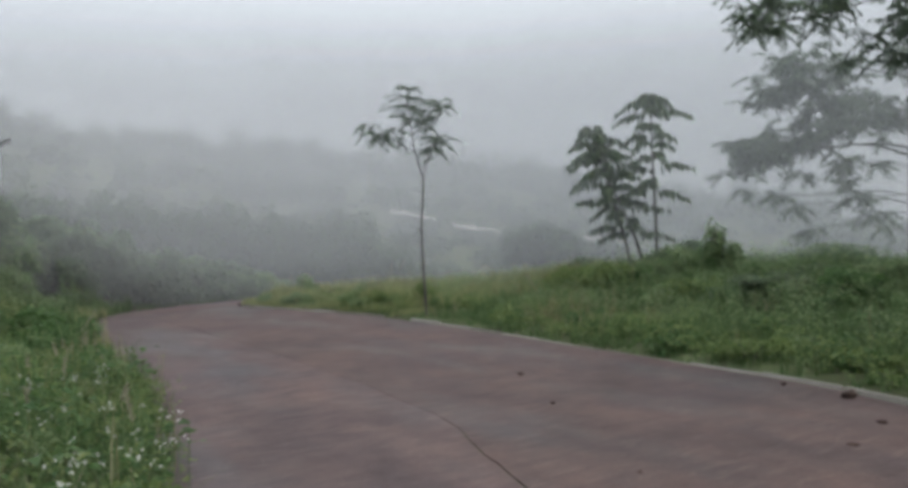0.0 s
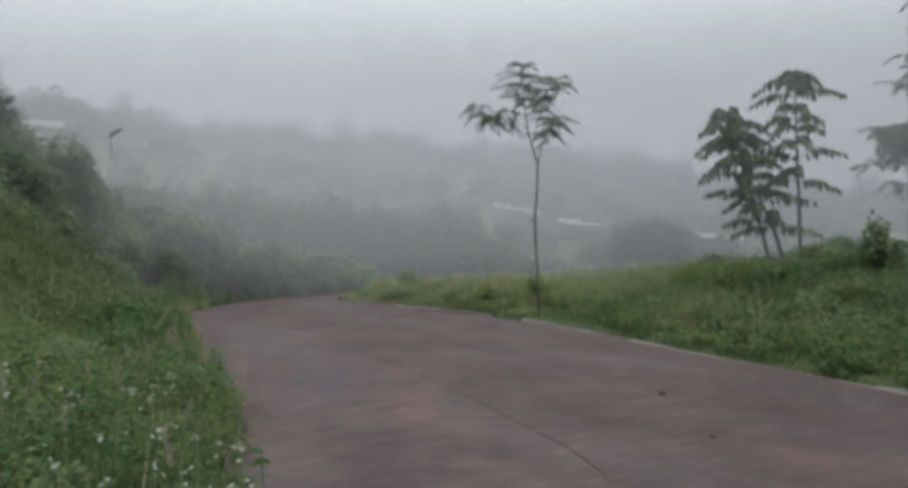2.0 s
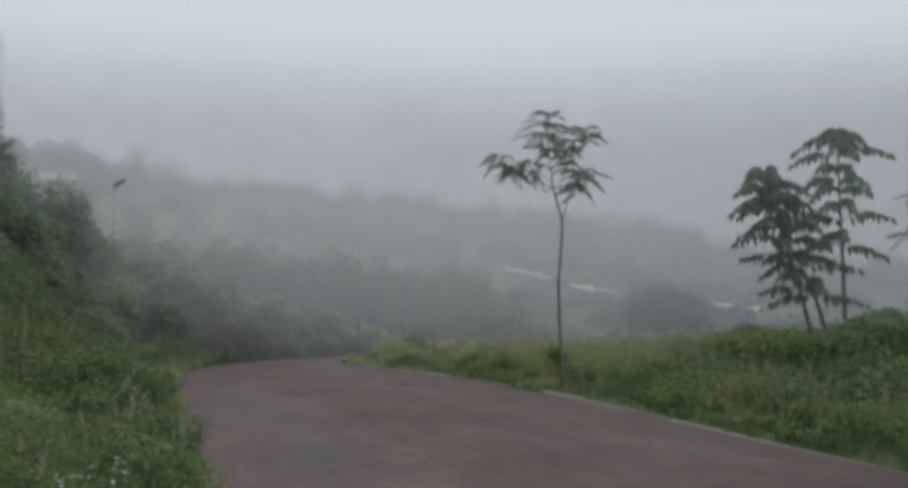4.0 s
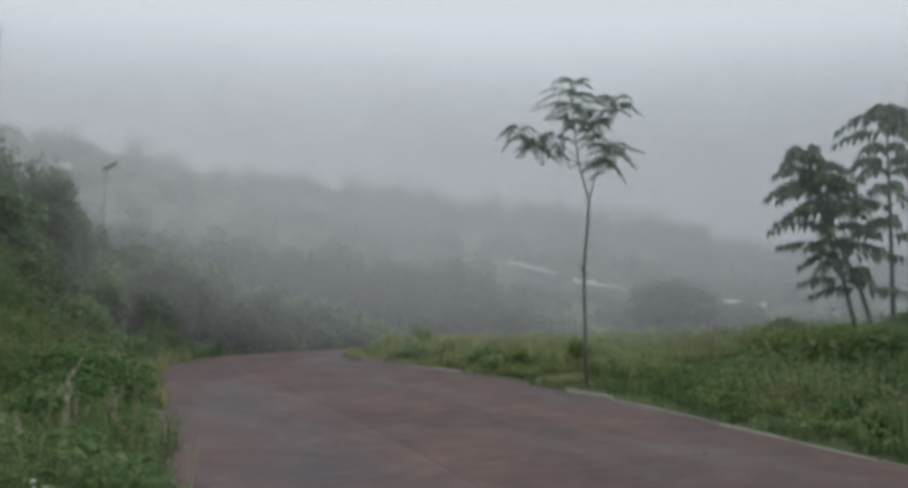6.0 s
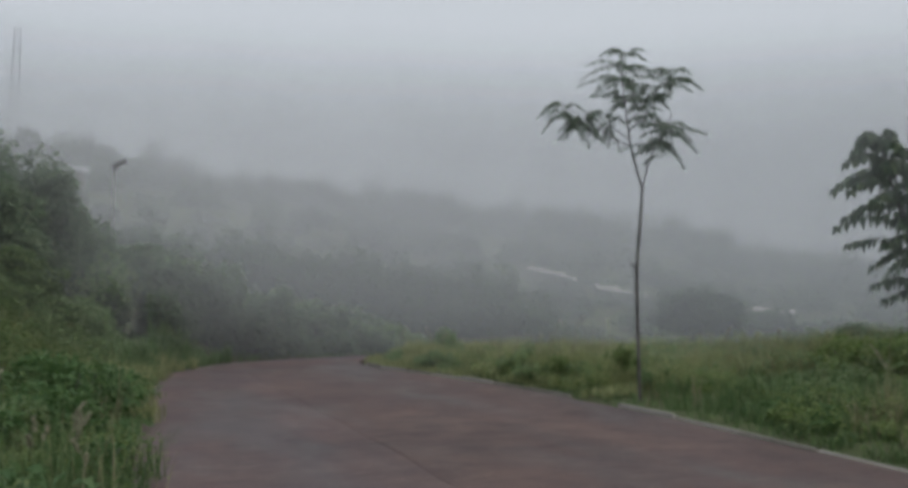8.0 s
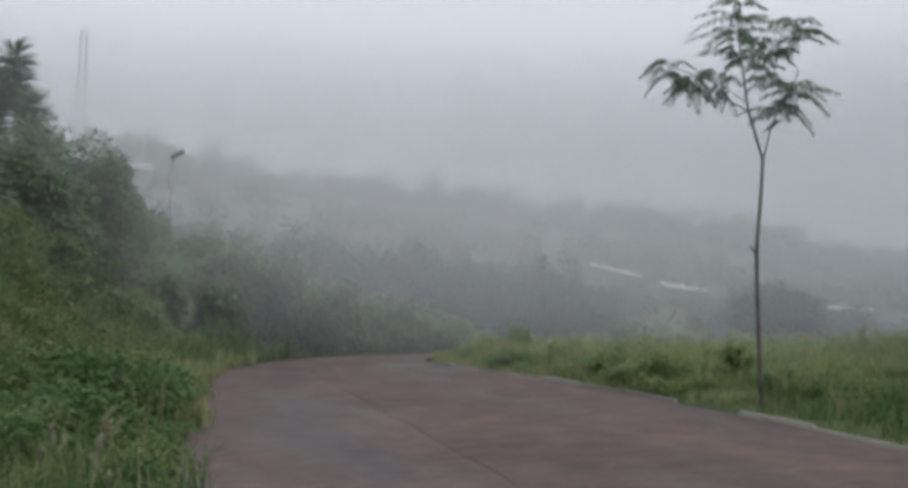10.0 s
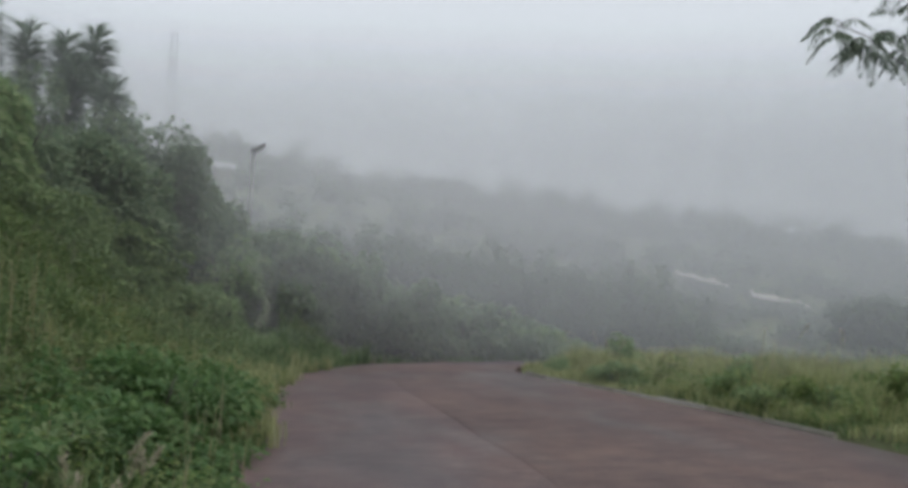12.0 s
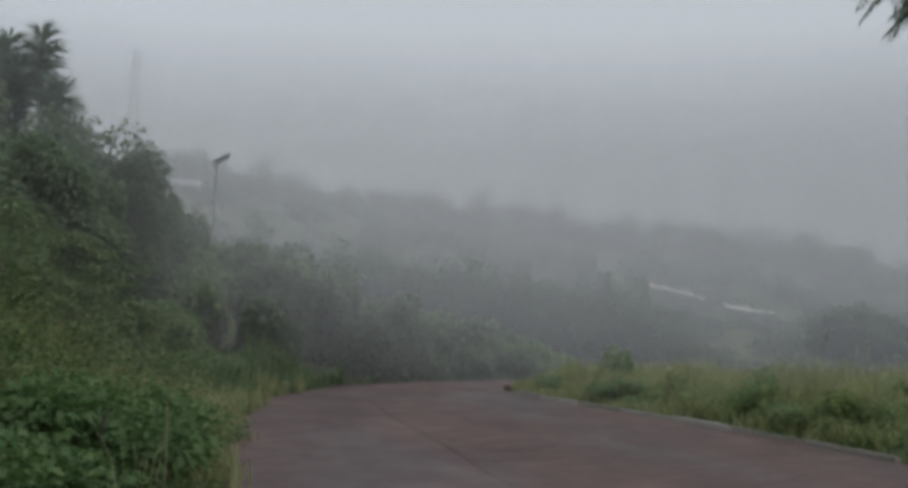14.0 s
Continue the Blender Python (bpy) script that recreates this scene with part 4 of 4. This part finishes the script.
def wildflowers():
    """White daisy heads on thin stalks above the weeds."""
    q = np.repeat(scatter(520, -4, 2.3, 1, 8.0, inner(-0.04, 3.0)), 3, 0)
    q = q + rng.normal(size=q.shape) * 0.03
    zq = ground_z(q[:, 0], q[:, 1]) + np.repeat(rng.uniform(0.35, 0.72, len(q) // 3), 3) + rng.uniform(-0.04, 0.04, len(q))
    pts, ways = [], []
    tilt = rng.normal(size=(len(q), 2)) * 0.6
    for k in range(6):
        a = k * 1.047 + rng.uniform(0, 0.5, len(q))
        pts.append(np.column_stack([q, zq]))
        ways.append(np.column_stack([np.cos(a), np.sin(a), 0.2 + np.cos(a) * tilt[:, 0] + np.sin(a) * tilt[:, 1]]))
    fl = leaves(np.concatenate(pts), np.concatenate(ways), 0.016, 0.011, 0.05, M_WHITE, "petals")
    stalks = blades(np.column_stack([q, zq - 0.4]), 0.42, 0.006, 0.02, M_GRASS, "stalks", 0)
    tagged(new("white_wildflowers", joined("white_wildflowers", [fl, stalks])), "small white daisy flowers on thin stalks among weeds", "flowers", kind="stuff")


def plumes(n, area, keep, label, tall=1.0):
    """Soft pale seed heads on bent stalks."""
    q = scatter(n, *area, keep)
    m = len(q)
    z = ground_z(q[:, 0], q[:, 1])
    hgt = rng.uniform(0.55, 0.95, m) * tall
    a = rng.uniform(0, 6.28, m)
    lean = np.column_stack([np.cos(a), np.sin(a)]) * rng.uniform(0.05, 0.4, m)[:, None]
    pts, ways = [], []
    for k in range(40):
        f = k / 39
        pts.append(np.column_stack([q + lean * (0.75 + 0.35 * f) * hgt[:, None] / 0.8, z + hgt * (0.8 + 0.22 * f)]))
        b = rng.uniform(0, 6.28, m)
        ways.append(np.column_stack([np.cos(b) * 0.5 + lean[:, 0], np.sin(b) * 0.5 + lean[:, 1], np.full(m, 0.7)]))
    fl = leaves(np.concatenate(pts), np.concatenate(ways), 0.05, 0.011, 0.1, M_PLUME, "plume")
    t = np.linspace(0, 1, 4)[:, None, None]
    low = np.column_stack([q, z])
    up = np.column_stack([q + lean * 0.75 * hgt[:, None] / 0.8, z + hgt * 0.82])
    sd = np.column_stack([-np.sin(a), np.cos(a), np.zeros(m)]) * 0.003
    v = np.stack([low - sd, low + sd, up + sd, up - sd], 1).reshape(-1, 3)
    st = mesh_from("stalk", v, np.arange(4 * m).reshape(-1, 4), M_DRYGRASS)
    tagged(new("seed_heads", joined("seed_heads", [fl, st])), label, "grass", kind="stuff")


wildflowers()
plumes(40, (-4, 2.6, 2, 9.5), inner(-0.03, 2.8), "soft pale grass seed heads above the weeds")
plumes(10, (1.3, 2.05, 11.0, 12.3), inner(0.02, 1.3), "few drooping pale grass plumes at the road edge", 0.55)
plumes(14, (7, 12, 8, 23), outer(0.3, 3.5), "pale grass seed heads on the verge")


def clod(at, size, seed):
    bm = bmesh.new()
    bmesh.ops.create_icosphere(bm, subdivisions=2, radius=1.0)
    for v in bm.verts:
        v.co *= 1 + 0.35 * noise.noise(v.co * 1.7 + Vector((seed, 0, 0)))
        v.co = Vector((v.co.x * size, v.co.y * size * 0.7, v.co.z * size * 0.4))
    me = bpy.data.meshes.new("dirt_clod")
    bm.to_mesh(me)
    bm.free()
    me.materials.append(M_SOIL)
    ob = new("dirt_clod", me)
    ob.location = (at[0], at[1], float(road_z(*at)) + size * 0.22)
    ob.rotation_euler = (0, 0, seed)
    tagged(ob, "small dark clod of earth lying on the road", "clod", group="clods on the road")


for i, (x, y, s) in enumerate([(6.84, 4.3, 0.085), (6.15, 3.6, 0.045), (6.9, 5.0, 0.035), (5.45, 3.4, 0.04), (3.95, 3.95, 0.03), (5.6, 7.4, 0.035), (6.3, 9.2, 0.03), (4.9, 6.0, 0.025)]):
    clod((x, y), s, i * 1.7)

# ---- valley and far hillside ----
fw = np.random.default_rng(77)


def woods(name, label, spots, leaf, per, mat):
    P, D, S = [], [], []
    for x, y, r, h in spots:
        p, d = lumps(9, (r, r, h / 1.75), per, seed=int(fw.integers(1e6)))
        P.append(p + [x, y, float(ground_z(x, y)) - 0.5])
        D.append(d)
        S.append(np.full(per, leaf) * fw.uniform(0.7, 1.3, per))
    P, D, S = np.concatenate(P), np.concatenate(D), np.concatenate(S)
    tagged(new(name, leaves(P, D, S, S * 0.6, 0.3, mat, name)), label, "trees", kind="stuff")


spots = []
while len(spots) < 620:
    d, a = fw.uniform(55, 142), radians(fw.uniform(-25, 80))
    x, y = 2 + d * math.sin(a), 5 + d * math.cos(a)
    if 68 < d < 86 and 17 < math.degrees(a) < 52:
        continue
    spots.append((x, y, fw.uniform(1.4, 3.0), fw.uniform(1.5, 3.2)))
for k in range(300):
    d, a = fw.uniform(112, 132), radians(fw.uniform(-28, 58))
    spots.append((2 + d * math.sin(a), 5 + d * math.cos(a), fw.uniform(1.8, 3.8), fw.uniform(2.5, 6.0)))
woods("far_woods", "misty wooded hillside across the valley", spots[::2], 0.7, 230, M_WOODS)
woods("far_woods", "lighter trees mixed into a misty wooded hillside", spots[1::2], 0.7, 230, M_WOODS_PALE)
spots = []
while len(spots) < 420:
    d, a = fw.uniform(42, 130), radians(fw.uniform(-22, 78))
    spots.append((2 + d * math.sin(a), 5 + d * math.cos(a), fw.uniform(1.6, 3.0), fw.uniform(1.0, 1.7)))
for k in range(260):
    d, a = fw.uniform(56, 84), radians(fw.uniform(12, 54))
    spots.append((2 + d * math.sin(a), 5 + d * math.cos(a), fw.uniform(1.3, 2.4), fw.uniform(0.8, 1.4)))
woods("far_scrub", "low scrub covering a misty hillside", spots, 0.65, 120, M_WOODS)
spots = []
while len(spots) < 220:
    d, a = fw.uniform(33, 58), radians(fw.uniform(4, 66))
    spots.append((2 + d * math.sin(a), 5 + d * math.cos(a), fw.uniform(1.4, 2.6), fw.uniform(0.9, 1.8)))
woods("valley_scrub", "dark scrub filling a misty valley below the road", spots, 0.42, 300, M_WOODS)


spots = []
while len(spots) < 230:
    d, a = fw.uniform(43, 56), fw.uniform(2, 32)
    x, y = 2 + d * math.sin(radians(a)), 5 + d * math.cos(radians(a))
    top = float(np.interp(a, [2, 10, 20, 26, 28, 30, 31.5], [4.8, 4.6, 4.0, 3.2, 2.3, 1.2, -0.8])) - fw.uniform(0, 1.6)
    spots.append((x, y, fw.uniform(1.2, 2.3), max(1.2, top + 0.5 - float(ground_z(x, y)))))
woods("valley_trees", "rounded dark-green trees on the near valley side in mist", spots, 0.32, 900, M_WOODS)


def far_strip(a0, a1, d0, d1, high, lift, name, label):
    """A pale cut bank along a far road: a low wall of bare soil following the slope."""
    n = 14
    a = np.radians(np.linspace(a0, a1, n))
    d = np.linspace(d0, d1, n)
    x, y = d * np.sin(a), d * np.cos(a)
    z = ground_z(x, y) + lift
    hgt = high * (0.15 + 0.85 * np.abs(np.sin(np.arange(n) * 1.9 + a0) * np.cos(np.arange(n) * 0.7)))
    v = np.concatenate([np.column_stack([x, y, z - 0.15]), np.column_stack([x * 1.01, y * 1.01, z + hgt]), np.column_stack([x * 1.05, y * 1.05, z + hgt])])
    i = np.arange(n - 1)
    f = np.concatenate([np.stack([i, i + 1, n + i + 1, n + i], -1), np.stack([n + i, n + i + 1, 2 * n + i + 1, 2 * n + i], -1)])
    tagged(new(name, mesh_from(name, v, f, M_PALE, True)), label, "road", kind="structure")


for a0, a1, d0, d1, high, lift in ((28.5, 31.7, 88.5, 86.5, 0.5, 0.9), (32.8, 36.2, 86, 85.5, 0.55, 0.7), (37.3, 39.0, 85.5, 85, 0.25, 1.1), (39.6, 44.5, 85, 84, 0.35, 1.4)):
    far_strip(a0, a1, d0, d1, high, lift, "far_road", "pale bare-soil road cut across a far misty hillside")


def far_tree(x, y, r, top, seed, label):
    z = float(ground_z(x, y)) - 0.2
    tree = thing("far_tree", label, "tree", (x, y, z))
    hh = top - z
    part("trunk", tube(bend([(0, 0, 0), (0.1, 0, hh * 0.3), (0, 0.1, hh * 0.75)], 6), np.linspace(0.28, 0.1, 6), M_BARK, 7, "trunk"), tree)
    p, d = lumps(22, (r, r, hh * 0.2), 4200, seed=seed)
    p[:, 2] += hh * 0.5
    gg = np.random.default_rng(seed)
    tagged(part("crown", leaves(p, d, gg.uniform(0.35, 0.7, 4200), 0.32, 0.3, M_WOODS, "crown"), tree), kind="stuff")


far_tree(39.6, 49.4, 3.1, 3.3, 811, "broad round-crowned tree standing in the misty valley")
far_tree(46.0, 50.0, 2.0, 1.2, 812, "round tree behind another in the misty valley")
far_tree(52.0, 82.0, 2.2, 5.0, 813, "dim round tree beside a far pale road")
far_tree(33.0, 62.0, 2.4, 0.6, 814, "low round tree below a far pale road")


def far_house(x, y):
    z = float(ground_z(x, y))
    house = thing("far_house", "small distant house with a pale sheet roof, dim in fog", "house", (x, y, z - 0.3))
    bm = bmesh.new()
    bmesh.ops.create_cube(bm, size=1.0, matrix=pose(0, 0, 1.5) @ Matrix.Diagonal((5, 4, 3.0, 1)))
    me = bpy.data.meshes.new("wall")
    bm.to_mesh(me)
    bm.free()
    me.materials.append(M_KERB)
    part("wall", me, house)
    v = [(-2.9, -2.5, 2.9), (2.9, -2.5, 2.9), (2.9, 0, 4.1), (-2.9, 0, 4.1), (2.9, 2.5, 2.9), (-2.9, 2.5, 2.9), (-2.9, -2.5, 3.05), (2.9, -2.5, 3.05), (2.9, 0, 4.25), (-2.9, 0, 4.25), (2.9, 2.5, 3.05), (-2.9, 2.5, 3.05)]
    f = [(0, 1, 2, 3), (3, 2, 4, 5), (6, 9, 8, 7), (9, 11, 10, 8), (0, 6, 7, 1), (5, 4, 10, 11), (1, 7, 8, 2), (2, 8, 10, 4), (0, 3, 9, 6), (3, 5, 11, 9)]
    part("roof", mesh_from("roof", v, f, M_ROOF), house)
    house.scale = (0.65, 0.65, 0.65)


far_house(0.6, 98.0)


def lattice_mast(x, y, top):
    """A slim four-legged mast with cross braces, dim in the fog."""
    z = float(ground_z(x, y)) - 0.3
    mast = thing("lattice_mast", "slim grey lattice mast, almost lost in fog", "mast", (x, y, z))
    hh = top - z
    foot, tip = 0.75, 0.35
    corners = [(-1, -1), (1, -1), (1, 1), (-1, 1)]
    for sx, sy in corners:
        part("leg", tube([(sx * foot, sy * foot, 0), (sx * 0.55, sy * 0.55, hh * 0.5), (sx * tip, sy * tip, hh)], [0.045, 0.038, 0.03], M_ROOF, 5, "leg"), mast)
    n = 12
    for k in range(n):
        za, zb = hh * k / n, hh * (k + 1) / n
        ra, rb = foot + (tip - foot) * k / n, foot + (tip - foot) * (k + 1) / n
        for c in range(4):
            (ax, ay), (bx, by) = corners[c], corners[(c + 1) % 4]
            part("brace", tube([(ax * ra, ay * ra, za), ((ax * ra + bx * rb) / 2, (ay * ra + by * rb) / 2, (za + zb) / 2), (bx * rb, by * rb, zb)], [0.02, 0.02, 0.02], M_ROOF, 4, "brace"), mast)


lattice_mast(-7.2, 135.5, 36.0)

# ---- mist ----
def mist_sheet(radius, low, full, density, rise=0.1, end=0.31, lid=0.0, base=0.0, bank=1.0):
    """An upright ring sheet that stands in for thin mist all round the place; one with a lid ends low above the ground.
    """
    n = 96
    a = np.arange(n) * 2 * math.pi / n
    x, y = 3 + radius * np.sin(a), 6 + radius * np.cos(a)
    fade, clear = (lid * 0.5, lid) if lid else (1.2 + rise * radius, 1.2 + end * radius)
    v = np.concatenate([np.column_stack([x, y, np.full(n, low)]), np.column_stack([x, y, np.full(n, lid or 120.0)])])
    i = np.arange(n)
    k = (i + 1) % n
    f = np.stack([i, k, n + k, n + i], -1)
    tagged(new("mist", mesh_from("mist", v, f, mist_material("mist", low, full, fade, clear, density, 0.0 if lid else 0.006, base, bank), True)), "thin grey morning mist over the valley, drawn as a translucent ring sheet", "mist", kind="stuff")


mist_sheet(12.0, -0.6, 1.3, 0.12, lid=8.0, bank=0.2)
mist_sheet(18.4, -1.1, 1.4, 0.21, lid=8.0, base=0.13, bank=0.35)
mist_sheet(35.0, -4.5, 3.0, 0.22, base=0.09)
mist_sheet(56.0, -6.0, 5.0, 0.24, base=0.1)
mist_sheet(76.0, -5.0, 5.0, 0.24, 0.12, 0.33, base=0.14)
mist_sheet(93.0, -3.0, 8.0, 0.25, 0.13, 0.33, base=0.15)
mist_sheet(108.0, -2.0, 10.0, 0.27, 0.13, 0.33, base=0.12)
mist_sheet(121.0, -2.0, 12.0, 0.28, 0.13, 0.33, base=0.12)
